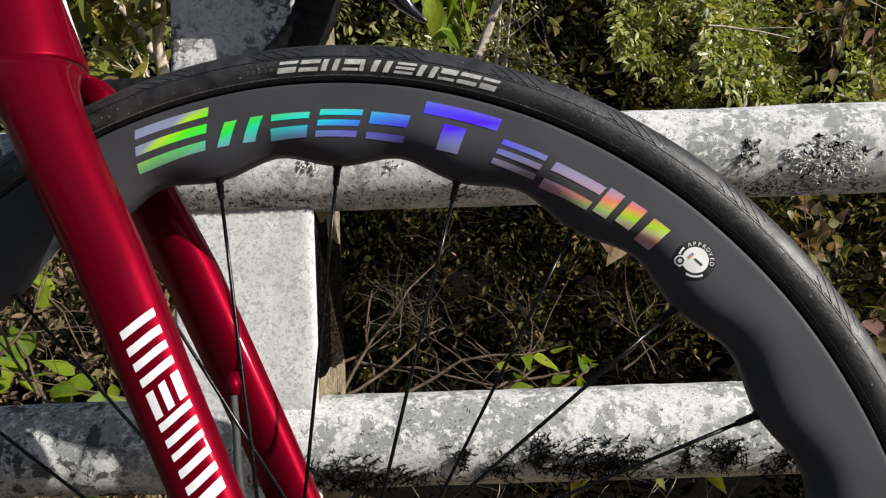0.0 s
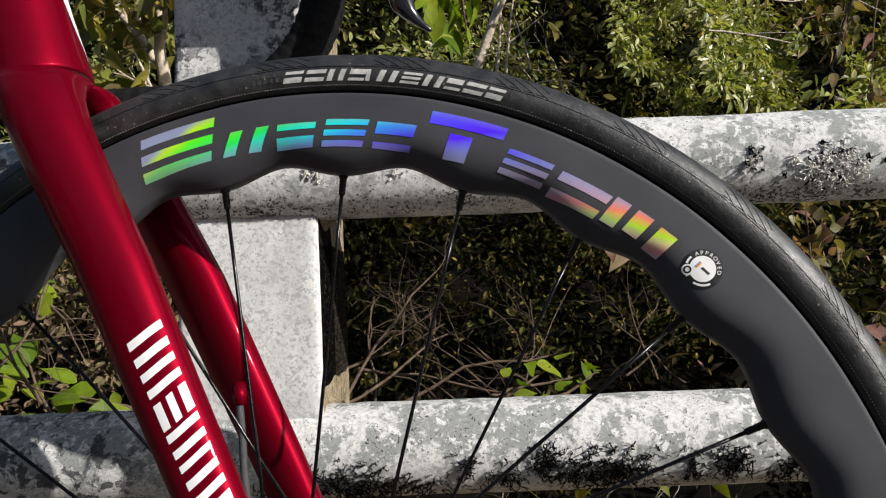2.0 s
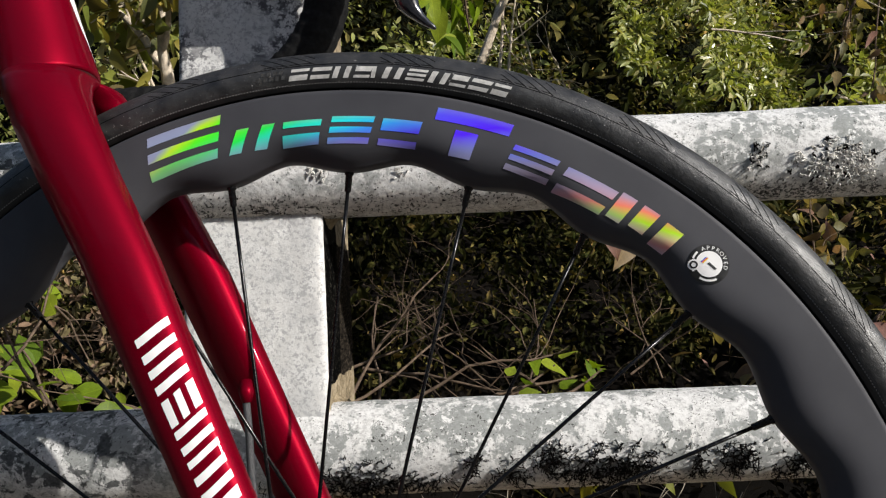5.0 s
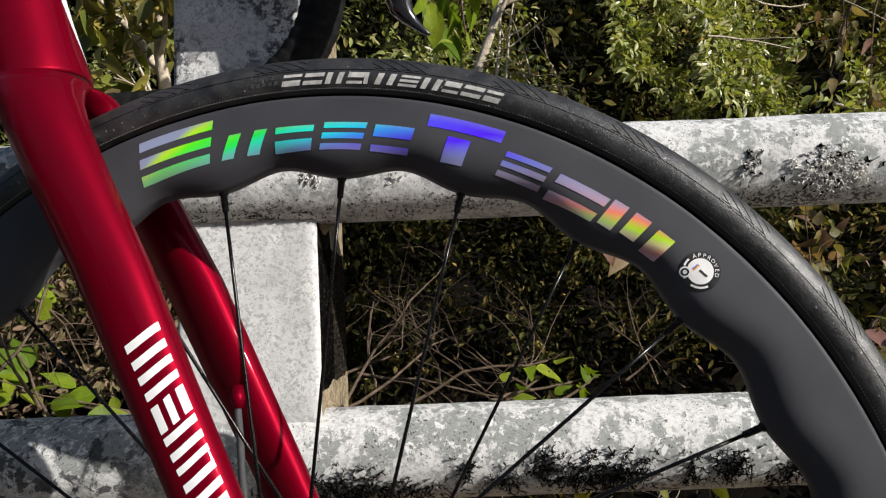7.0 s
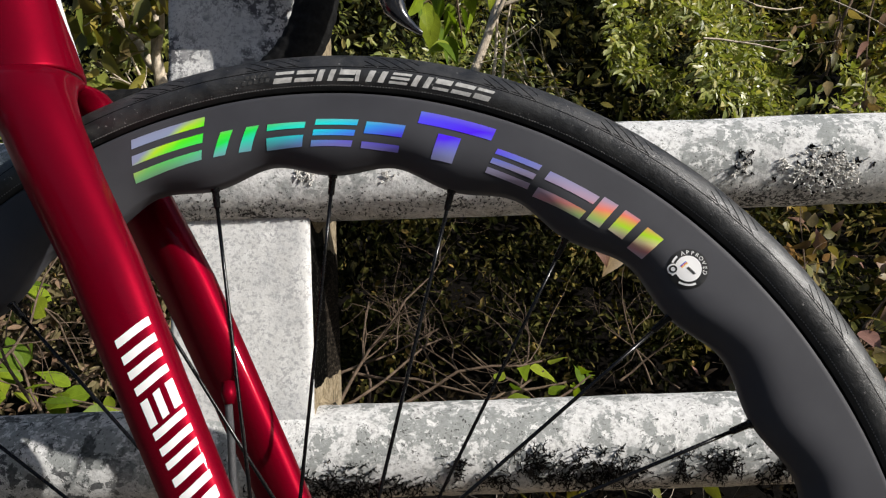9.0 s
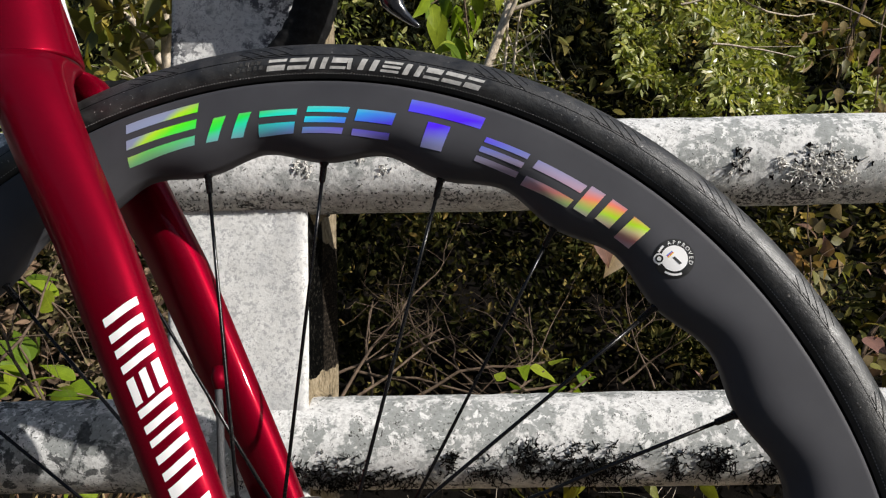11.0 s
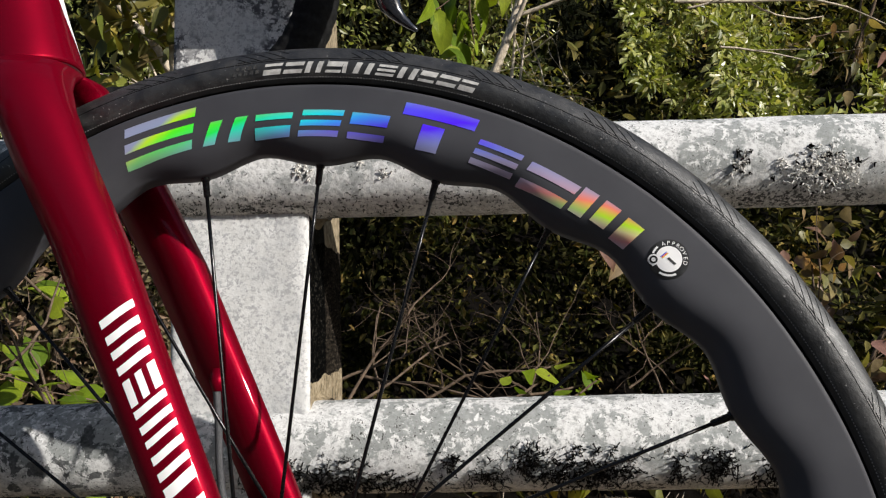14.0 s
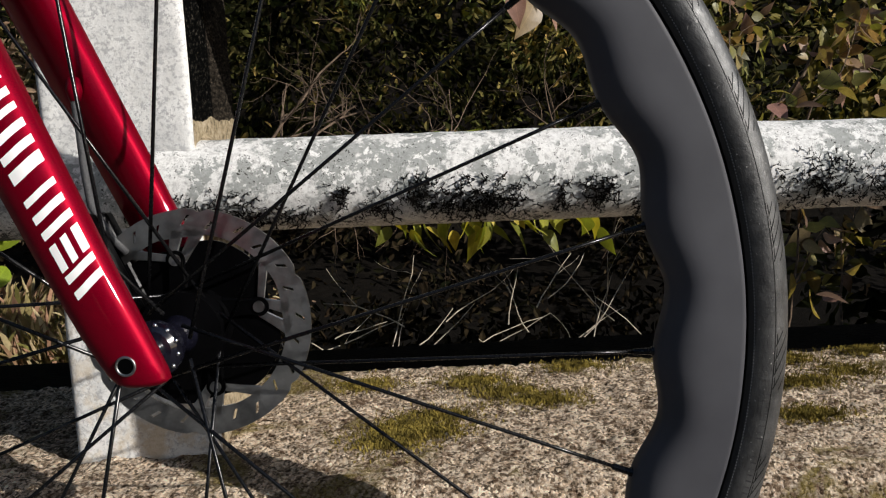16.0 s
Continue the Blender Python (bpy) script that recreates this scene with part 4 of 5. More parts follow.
for k in range(4):
    a = ROT0 + ARM * k
    # a slotted tab and a slimmer strut hold the ring to each rivet
    part("rotor_arm", bar_between("rotor_arm", a - 0.09, 0.0400, 0.0050, a + 0.10, 0.0585, 0.0085, RY, 0.0018, STEEL), rotor)
    part("rotor_arm", bar_between("rotor_arm", a + 0.09, 0.0400, 0.0050, a + 0.33, 0.0585, 0.0085, RY, 0.0018, STEEL), rotor)
    part("rotor_arm", bar_between("rotor_arm", a + 0.20, 0.0548, 0.0030, a + 0.22, 0.0585, 0.0060, RY, 0.0018, STEEL), rotor)
    part("rotor_arm", bar_between("rotor_arm", a - 0.08, 0.0430, 0.0045, a - 0.46, 0.0575, 0.0065, RY, 0.0018, STEEL), rotor)
    part("carrier_arm", bar_between("carrier_arm", a - 0.25, 0.020, 0.013, a, 0.041, 0.010, RY - 0.001, 0.003, BLACK), rotor, "black alloy carrier arm")
    c = round_hub(a, 0.0412, RY)
    bm = bmesh.new()
    cyl_bm(bm, c + Vector((0, -0.0036, 0)), c + Vector((0, 0.002, 0)), 0.0034, 0.0042, 18)
    part("rivet", from_bm("rivet", bm, STEEL, False), rotor, "grey steel rivet")
    bm = bmesh.new()
    cyl_bm(bm, c + Vector((0, -0.0022, 0)), c + Vector((0, 0.0024, 0)), 0.0060, 0.0060, 20)
    part("washer", from_bm("washer", bm, BLACK, False), rotor)
def fin_disc():
    """Black cooling fin between the carrier and the ring, with an open window by each arm."""
    n, out = 120, []
    prof = []
    for i in range(n):
        a = 2 * math.pi * i / n
        prof.append(0.0535 - 0.006 * (0.5 + 0.5 * math.cos((a - ROT0) * 4)) ** 2)
    verts = []
    for y in (RY + 0.0006, RY + 0.0022):
        for i in range(n):
            a = 2 * math.pi * i / n
            verts += [round_hub(a, 0.018, y), round_hub(a, prof[i], y)]
    for i in range(n):
        k = (i + 1) % n
        out += [(2 * i, 2 * i + 1, 2 * k + 1, 2 * k), (2 * n + 2 * i, 2 * n + 2 * k, 2 * n + 2 * k + 1, 2 * n + 2 * i + 1), (2 * i + 1, 2 * n + 2 * i + 1, 2 * n + 2 * k + 1, 2 * k + 1)]
    return mesh_of("cooling_fin", verts, out, BLACK, smooth=False)


part("cooling_fin", fin_disc(), rotor, "black cooling fin plate")
part("lock_ring", turned("lock_ring", [(RY - 0.006, 0.013), (RY - 0.006, 0.0215), (RY + 0.001, 0.023), (RY + 0.003, 0.021)], BLACK), rotor)

# ---- fork ----
# height over the hub, middle x, half width, middle y of the near leg, half depth
LEG = [(-0.0095, 0.0082, 0.0100, -0.0560, 0.0060), (-0.0078, 0.0074, 0.0132, -0.0560, 0.0078), (-0.003, 0.0046, 0.0147, -0.0560, 0.0086), (0.0144, -0.0044, 0.0160, -0.0560, 0.0092),
       (0.045, -0.0192, 0.0168, -0.0555, 0.0102), (0.0988, -0.0433, 0.0178, -0.0548, 0.0115), (0.163, -0.0730, 0.0190, -0.0528, 0.0125), (0.2186, -0.0984, 0.0203, -0.0500, 0.0135),
       (0.265, -0.1238, 0.0214, -0.0465, 0.0148), (0.298, -0.1412, 0.0221, -0.0425, 0.0168), (0.315, -0.1500, 0.0224, -0.0365, 0.0198), (0.326, -0.1568, 0.0230, -0.0275, 0.0240), (0.3335, -0.1615, 0.0242, -0.0155, 0.0270)]


def leg_at(h):
    for (h0, *a), (h1, *b) in zip(LEG, LEG[1:]):
        if h <= h1:
            t = max(0.0, (h - h0) / (h1 - h0))
            return [p + (q - p) * t for p, q in zip(a, b)]
    return LEG[-1][1:]


def leg_point(h, ang, side=1, out=0.0):
    """A place on a leg's skin: ang 0 faces forward, 90 degrees outward (near side for side = 1)."""
    x, w, y, d = leg_at(h)
    c, s = math.cos(ang), math.sin(ang)
    # outer face round, wheel side thickest in front and drawn in towards the back
    ex, ey = (0.92, 0.95) if s >= 0 else (0.82, 0.74)
    px = (abs(c) ** ex) * math.copysign(1, c) * (w + out)
    py = -(abs(s) ** ey) * math.copysign(1, s) * (d + out)
    if s < 0:
        py *= 1.0 - 0.78 * min(1.0, max(0.0, (0.25 - c) / 1.25))
    return Vector((x + px, (y + py) * side, HUB + h + 0.06 * px))


def leg_mesh(side):
    hs = []
    for (h0, *_), (h1, *_) in zip(LEG, LEG[1:]):
        hs += [h0 + (h1 - h0) * i / 4 for i in range(4)]
    hs.append(LEG[-1][0])
    secs = [[leg_point(h, 2 * math.pi * k / 36, side) for k in range(36)] for h in hs]
    if side < 0:
        secs = [s[::-1] for s in secs]
    return loft("fork_leg", secs, RED)


fork = part("fork_leg", leg_mesh(1), bike, "glossy candy-red fork leg with white lettering bars")
far_leg = part("fork_leg", leg_mesh(-1), bike, "glossy candy-red fork leg")


def on_leg(s, t):
    """s: metres down the leg from the upper end of the lettering; t: -1 to 1 across the outer face, forward positive."""
    return leg_point(0.1885 - s, math.acos(max(-0.98, min(0.98, t))), 1, 0.00025)


pos = 0.0
for kind, size in (("posts", 0.0160), ("posts", 0.0150), ("three", 0.0145), ("posts", 0.0145), ("one", 0.0075), ("posts", 0.0150), ("one", 0.0130), ("one", 0.0075), ("posts", 0.0145), ("three", 0.0140), ("posts", 0.0145)):
    quads = []
    for l, r, b, t in BARS[kind]:
        quads.append([(pos + size * l + 0.011 * (1 - y), -0.13 + 0.95 * y) for y in (b,)] + [(pos + size * r + 0.011 * (1 - b), -0.13 + 0.95 * b), (pos + size * r + 0.011 * (1 - t), -0.13 + 0.95 * t), (pos + size * l + 0.011 * (1 - t), -0.13 + 0.95 * t)])
    part("decal", patch("decal", on_leg, quads, WHITE, 4, 6), fork, "white lettering bar")
    pos += size
bm = bmesh.new()
cyl_bm(bm, (0.003, -0.0652, HUB + 0.002), (0.003, -0.050, HUB + 0.002), 0.0044, 0.0044, 28)
part("axle_seat", from_bm("axle_seat", bm, BLACK, False), fork, "dark axle hole with a steel ring")


def torus_mesh(name, c, big, small, material, n=32, k=10):
    verts = [Vector(c) + Vector((math.cos(a) * (big + small * math.cos(b)), small * math.sin(b), math.sin(a) * (big + small * math.cos(b))))
             for a in [2 * math.pi * i / n for i in range(n)] for b in [2 * math.pi * j / k for j in range(k)]]
    return mesh_of(name, verts, grid(n, k, closed_r=True, closed_c=True), material)


part("axle_ring", torus_mesh("axle_ring", (0.003, -0.0651, HUB + 0.002), 0.0045, 0.0007, STEEL), fork)

# head tube on the steering line
AXIS = Vector((-0.29, 0, 0.957)).normalized()
CROWN = Vector((-0.1720, 0, HUB + 0.3350))


def on_axis(h, r, ang, squash=1.0):
    side = Vector((0, 1, 0))
    ahead = side.cross(AXIS).normalized()
    return CROWN + AXIS * h + (ahead * math.cos(ang) - side * math.sin(ang) * squash) * r


def axis_body(name, prof, material, n=44):
    return loft(name, [[on_axis(h, r, 2 * math.pi * k / n, q) for k in range(n)][::-1] for h, r, q in prof], material)


# height on the steering line, radius, widening across
HEAD = [(-0.0012, 0.0272, 1.08), (-0.0006, 0.0281, 1.08), (0.0002, 0.0285, 1.08), (0.0016, 0.0286, 1.08), (0.015, 0.0279, 1.06), (0.04, 0.0268, 1.02), (0.08, 0.0262, 1.0), (0.15, 0.0255, 1.0)]


def on_head(h, degrees, out=0.0003):
    for (h0, r0, q0), (h1, r1, q1) in zip(HEAD, HEAD[1:]):
        if h <= h1:
            break
    t = (h - h0) / (h1 - h0)
    return on_axis(h, r0 + (r1 - r0) * t + out, radians(degrees), q0 + (q1 - q0) * t)


part("headset_gap", axis_body("headset_gap", [(-0.008, 0.0268, 1.06), (0.0005, 0.0268, 1.06)], DECALBLACK), bike, "dark gap under the head tube")
head = part("head_tube", axis_body("head_tube", HEAD, RED), bike, "glossy candy-red head tube with a white badge stripe")
quads = [[(0.003, -33), (0.003, -27), (0.028, -8), (0.028, -50)], [(0.028, -50), (0.028, -8), (0.078, 12), (0.078, -70)]]
part("decal", patch("decal", on_head, quads, WHITE, 8, 8), head, "white badge stripe")

# brake hose, port and caliper
part("hose_port", tube("hose_port", [(-0.064, 0.040, HUB + 0.150), (-0.0625, 0.037, HUB + 0.143), (-0.062, 0.0365, HUB + 0.137)], [0.004, 0.0048, 0.003], RED, 14), far_leg)
part("brake_hose", tube("brake_hose", [(-0.063, 0.040, HUB + 0.148), (-0.0625, 0.0365, HUB + 0.138), (-0.0600, 0.0345, HUB + 0.118), (-0.0585, 0.0335, HUB + 0.095), (-0.0565, 0.034, HUB + 0.075), (-0.0470, 0.036, HUB + 0.055), (-0.040, 0.040, HUB + 0.045)], 0.0024, GREYCABLE, 12), bike, "grey brake hose leaving the fork leg")


def caliper_mesh():
    bm = bmesh.new()
    box_bm(bm, (-0.012, 0.021, -0.034), (0.014, 0.034, 0.034), 0.004, 3)
    box_bm(bm, (-0.012, 0.040, -0.034), (0.014, 0.054, 0.034), 0.004, 3)
    box_bm(bm, (-0.014, 0.024, -0.030), (-0.006, 0.050, 0.030), 0.003, 2)
    cyl_bm(bm, (0.002, 0.0195, 0.012), (0.002, 0.024, 0.012), 0.009, 0.010, 24)
    cyl_bm(bm, (0.002, 0.0195, -0.014), (0.002, 0.024, -0.014), 0.009, 0.010, 24)
    return from_bm("brake_caliper", bm, BLACK, False)


cal = part("brake_caliper", caliper_mesh(), bike, "black brake caliper on the fork leg", pose(-0.052, 0, HUB + 0.035, 0, -24, 0))
for h in (0.028, -0.029):
    bm = bmesh.new()
    cyl_bm(bm, (0.004, 0.0185, h), (0.004, 0.024, h), 0.003, 0.003, 14)
    part("caliper_bolt", from_bm("caliper_bolt", bm, CHROME, False), cal)


# handlebar drop, hood and lever on the far side; set out in the world, then carried by the bicycle
def to_bike(p):
    return bike.matrix_world.inverted() @ Vector(p)


BY, BC, BR = 0.186, Vector((-0.119, 0.186, 0.800)), 0.100
hook = [Vector((-0.26, BY - 0.004, 0.694)), Vector((-0.19, BY - 0.002, 0.698))]
hook += [BC + Vector((math.cos(a), 0, math.sin(a))) * BR for a in [radians(-95 + 9 * i) for i in range(19)]]
hook += [Vector((-0.150, BY - 0.02, 0.905)), Vector((-0.170, BY - 0.05, 0.906)), Vector((-0.178, BY - 0.08, 0.906)), Vector((-0.182, 0.0, 0.906))]


def tape_mesh():
    """Taped bar: the wraps overlap in low ridges."""
    pts = [to_bike(p) for p in hook]
    dense, radii = [], []
    for a, b in zip(pts, pts[1:]):
        n = max(2, int((b - a).length / 0.002))
        dense += [a + (b - a) * i / n for i in range(n)]
    walked = 0.0
    for i, p in enumerate(dense):
        walked += (p - dense[i - 1]).length if i else 0
        radii.append(0.0176 + 0.0010 * ((walked / 0.012) % 1.0))
    return tube("handlebar", dense, radii, TAPE, 24)


part("handlebar", tape_mesh(), bike, "drop handlebar wrapped in black tape")
HY = 0.135
# hood is out of view, placed so that its shadow falls right on the post
hood = [(-0.095, BY - 0.02, 0.905), (-0.05, HY + 0.01, 0.896), (-0.010, HY, 0.886), (0.022, HY, 0.877), (0.054, HY, 0.876), (0.072, HY, 0.882), (0.080, HY, 0.903)]
part("brake_hood", tube("brake_hood", [to_bike(p) for p in hood], [0.017, 0.021, 0.021, 0.021, 0.021, 0.018, 0.009], TAPE, 20), bike, "black rubber brake hood")


def lever_mesh():
    """A curved blade, hollow-backed, with a rounded tip."""
    # the upper blade, out of view, is shaped by its shadow on the post
    line = [(0.070, 0.879), (0.0775, 0.859), (0.0750, 0.834), (0.0600, 0.795), (0.0452, 0.7608), (0.0485, 0.7510), (0.0525, 0.7450), (0.0575, 0.7397), (0.0630, 0.7349), (0.0672, 0.7320), (0.0685, 0.7312)]
    wide = [0.011, 0.0125, 0.0125, 0.0122, 0.0118, 0.0090, 0.0063, 0.0042, 0.0028, 0.0019, 0.0008]
    secs = []
    for i, ((x, z), w) in enumerate(zip(line, wide)):
        a, b = line[max(0, i - 1)], line[min(len(line) - 1, i + 1)]
        d = Vector((b[0] - a[0], 0, b[1] - a[1])).normalized()
        nrm = Vector((d.z, 0, -d.x))
        ring = []
        for k in range(16):
            t = 2 * math.pi * k / 16
            ring.append(to_bike(Vector((x, HY - 0.018, z)) + nrm * (math.cos(t) * w * 0.95) + Vector((0, math.sin(t) * w * 0.8, 0))))
        secs.append(ring)
    return loft("brake_lever", secs, GLOSSBLACK)


part("brake_lever", lever_mesh(), bike, "gloss black brake lever blade")

# ---- plants behind the fence ----
LEAF_W = ((0.0, 0.0), (0.06, 0.10), (0.18, 0.195), (0.33, 0.225), (0.49, 0.195), (0.65, 0.14), (0.81, 0.072), (0.93, 0.022), (1.0, 0.0))
LEAF_V = np.array([(x, w * k, 0.05 * abs(k) * w / 0.2 - 0.10 * x * x + 0.012 * k * math.sin(9 * x)) for x, w in LEAF_W for k in (-1, 0, 1)])
LEAF_F = grid(len(LEAF_W), 3)
FINE_V = np.array([(0, 0, 0), (0.22, 0.17, 0.03), (0.55, 0.21, 0.02), (0.82, 0.11, -0.03), (1, 0, -0.10), (0.82, -0.11, -0.03), (0.55, -0.21, 0.02), (0.22, -0.17, 0.03)])
FINE_F = [(0, 4, 3, 2, 1), (0, 7, 6, 5, 4)]


def leaves_mesh(name, places, ways, sizes, material, seed, fine=False, flat=0.5, width=1.0):
    """Leaves at places, each pointing along its way, turned so that most faces look upward."""
    rng = np.random.default_rng(seed)
    n = len(places)
    ways = ways / np.linalg.norm(ways, axis=1)[:, None]
    up = np.tile((0.62, -0.52, 0.58), (n, 1)) * flat + rng.normal(size=(n, 3)) * (1 - flat)
    side = np.cross(up, ways)
    side /= np.linalg.norm(side, axis=1)[:, None] + 1e-9
    nrm = np.cross(ways, side)
    tv, tf = (FINE_V, FINE_F) if fine else (LEAF_V, LEAF_F)
    bend = rng.uniform(0.5, 2.2, n)
    v = (ways[:, None] * tv[None, :, :1] + side[:, None] * (tv[None, :, 1:2] * width) + nrm[:, None] * tv[None, :, 2:3] * bend[:, None, None]) * sizes[:, None, None] + places[:, None]
    k = len(tv)
    faces = [tuple(i * k + a for a in f) for i in range(n) for f in tf]
    return mesh_of(name, v.reshape(-1, 3), faces, material, smooth=not fine)


def branch_lines(rng, start, way, length, radius, depth, out, tips, wander=0.35, fork=(2, 3)):
    p, d = Vector(start), Vector(way).normalized()
    n = 5
    pts, rad = [p.copy()], [radius]
    for i in range(n):
        d = (d + Vector((rng.gauss(0, 1), rng.gauss(0, 1), rng.gauss(0, 1))) * wander * 0.4).normalized()
        p = p + d * (length / n)
        pts.append(p.copy())
        rad.append(radius * (1 - 0.5 * (i + 1) / n))
        if depth <= 1:
            tips.append((p.copy(), d.copy()))
    out.append((pts, rad))
    if depth > 0:
        for _ in range(rng.randint(*fork)):
            i = rng.randint(2, n)
            side = Vector((rng.gauss(0, 1), rng.gauss(0, 1), rng.gauss(0, 1))).normalized()
            branch_lines(rng, pts[i], d * 0.8 + side * 0.8, length * rng.uniform(0.5, 0.8), rad[i] * 0.65, depth - 1, out, tips, wander, fork)


def lines_mesh(name, lines, material, sides=5):
    verts, faces = [], []
    for pts, rad in lines:
        tube_data(pts, rad, sides, verts, faces, False)
    return mesh_of(name, verts, faces, material)


def leaf_objects(root, inv, places, ways, sizes, material, seed, flat, width):
    """Leaves as parts of their own, on a few shared shapes."""
    rng = np.random.default_rng(seed)
    shapes = []
    for i in range(4):
        v = LEAF_V * np.array([1, width * (0.9 + 0.07 * i), 1])
        v = v + np.array([0, 0, -1]) * (v[:, :1] ** 2) * (0.06 * i) + np.array([0, 1, 0]) * (v[:, :1] ** 2) * (0.05 * (i - 1.5))
        shapes.append(mesh_of("leaf", v, LEAF_F, material))
    for p, w, s in zip(places, ways, sizes):
        x = Vector(w).normalized()
        up = Vector((0.35, -0.55, 0.75)) * flat + Vector(rng.normal(size=3)) * (1 - flat)
        y = up.cross(x).normalized()
        z = x.cross(y)
        m = Matrix(((x.x, y.x, z.x), (x.y, y.y, z.y), (x.z, y.z, z.z))).to_4x4()
        part("leaf", shapes[int(rng.integers(0, 4))], root, m=inv @ Matrix.Translation(Vector(p)) @ m @ Matrix.Scale(float(s), 4))


def shrub(name, label, seed, stems, leaf_mat, leaf_size, per_tip, bark=None, droop=0.3, depth=2, flat=0.5, width=1.0, fork=(2, 3), wander=0.35, category="shrub", group="", spread=0.03):
    """Forking stems with leaves along their last shoots. stems: (start, way, length, radius)."""
    rng = random.Random(seed)
    nrng = np.random.default_rng(seed)
    tips = []
    base = Vector(stems[0][0])
    root = tagged(new(name), label, category, group)
    root.location = base
    inv = pose(-base.x, -base.y, -base.z)
    for start, way, length, radius in stems:
        lines = []
        branch_lines(rng, start, way, length, radius, depth, lines, tips, wander, fork)
        limb = part("branch", lines_mesh("branch", lines[:1], bark or BARK), root, m=inv)
        for line in lines[1:]:
            part("twig", lines_mesh("twig", [line], bark or BARK), limb)
    if per_tip and tips:
        pl = np.repeat(np.array([tuple(p) for p, _ in tips]), per_tip, 0)
        wy = np.repeat(np.array([tuple(d) for _, d in tips]), per_tip, 0)
        pl = pl + nrng.normal(size=pl.shape) * spread
        wy = wy * 0.6 + nrng.normal(size=wy.shape) * 0.7 + np.array([0, -0.15, -droop])
        sz = leaf_size * nrng.uniform(0.6, 1.25, len(pl))
        leaf_objects(root, inv, pl[:300], wy[:300], sz[:300], leaf_mat, seed, flat, width)
        if len(pl) > 300:
            tagged(part("foliage", leaves_mesh("foliage", pl[300:], wy[300:], sz[300:], leaf_mat, seed, flat=flat, width=width), root, m=inv), kind="stuff")
    return root


HEDGE_GAPS = ((1.157, 1.161, 1.615, 1.423, 0.062), (1.18, 1.11, 1.65, 1.35, 0.045), (0.655, 1.10, 0.90, 1.34, 0.030), (0.49, 1.19, 0.66, 1.46, 0.075), (0.57, 1.06, 0.78, 1.28, 0.06), (0.44, 1.32, 0.59, 1.64, 0.05))


def foliage_mass(name, label, seed, lo, hi, count, size, material, clumps, spread, category="foliage", flat=0.45, gaps=(), lean=None):
    """Many small leaves in ragged clumps inside a region."""
    rng = np.random.default_rng(seed)
    lo, hi = np.array(lo), np.array(hi)
    mid = rng.uniform(lo, hi, (clumps, 3))
    big = rng.uniform(0.5, 1.3, (clumps, 1)) * spread
    pick = rng.integers(0, clumps, count)
    off = rng.normal(size=(count, 3))
    off /= np.linalg.norm(off, axis=1)[:, None]
    pl = mid[pick] + off * big[pick] * rng.uniform(0.35, 1.0, (count, 1)) ** 0.5 * np.array([1.25, 1.0, 0.75])
    # a thin outer layer of sprays, leaning back to face the sun
    if lean:
        pl[:, 1] = lo[1] + (pl[:, 0] - lo[0]) * lean[0] + (pl[:, 2] - lo[2]) * lean[1] + (pl[:, 1] - (lo[1] + hi[1]) / 2) * lean[2]
    # hollows cut along the camera's lines of sight, where the dark inside shows
    keep = np.ones(count, bool)
    for x0, z0, x1, z1, r in gaps:
        k = (pl[:, 1] - 1.7) / 0.9
        wide = r * (1 + 0.37 * k) * rng.uniform(0.75, 1.35, count)
        keep &= np.hypot(pl[:, 0] - x0 - (x1 - x0) * k, pl[:, 2] - z0 - (z1 - z0) * k) > wide
    pl, off, count = pl[keep], off[keep], int(keep.sum())
    wy = off * 0.7 + rng.normal(size=(count, 3)) * 0.5 + np.array([0, -0.1, -0.25])
    sz = size * rng.uniform(0.55, 1.3, count)
    me = leaves_mesh("leaves", pl, wy, sz, material, seed, fine=True, flat=flat)
    return thing(name, me, label, category, kind="stuff")


foliage_mass("hedge", "hedge of small green leaves beyond the fence", 5, (0.1, 2.25, 1.05), (2.7, 3.0, 2.4), 11000, 0.030, SHRUBLEAF, 55, 0.15, flat=0.7, gaps=HEDGE_GAPS)
foliage_mass("hedge", "sunlit sprays of yellow-green leaves on the hedge", 51, (0.74, 1.38, 1.0), (1.22, 1.48, 1.65), 4000, 0.030, HEDGELEAF, 66, 0.075, flat=0.84, gaps=HEDGE_GAPS, lean=(1.2, 0.5, 0.35))
foliage_mass("hedge", "sunlit sprays of yellow-green leaves on the hedge", 52, (1.0, 1.32, 0.88), (1.5, 1.42, 1.12), 1100, 0.032, HEDGELEAF, 22, 0.07, flat=0.8, gaps=HEDGE_GAPS, lean=(0.9, 0.5, 0.35))
foliage_mass("hedge", "sunlit sprays of yellow-green leaves on the hedge", 54, (0.53, 1.38, 1.02), (0.80, 1.46, 1.55), 2100, 0.028, HEDGELEAF, 42, 0.055, flat=0.8, gaps=HEDGE_GAPS, lean=(1.2, 0.5, 0.35))
foliage_mass("hedge", "loose sprays of yellowing leaves on the hedge", 53, (1.25, 1.65, 1.1), (1.6, 2.0, 1.7), 1500, 0.036, SHRUBLEAF, 16, 0.09, flat=0.6, gaps=HEDGE_GAPS)
foliage_mass("hedge", "hedge of small green leaves in part shade", 6, (-1.8, 2.0, 0.95), (0.5, 2.9, 2.4), 15000, 0.032, HEDGELEAF, 90, 0.16, flat=0.6)
foliage_mass("undergrowth", "undergrowth on the slope, shade and light put into its leaf colour", 7, (-2.6, 2.5, 0.15), (3.6, 4.1, 0.95), 20000, 0.05, DARKLEAF, 115, 0.25)
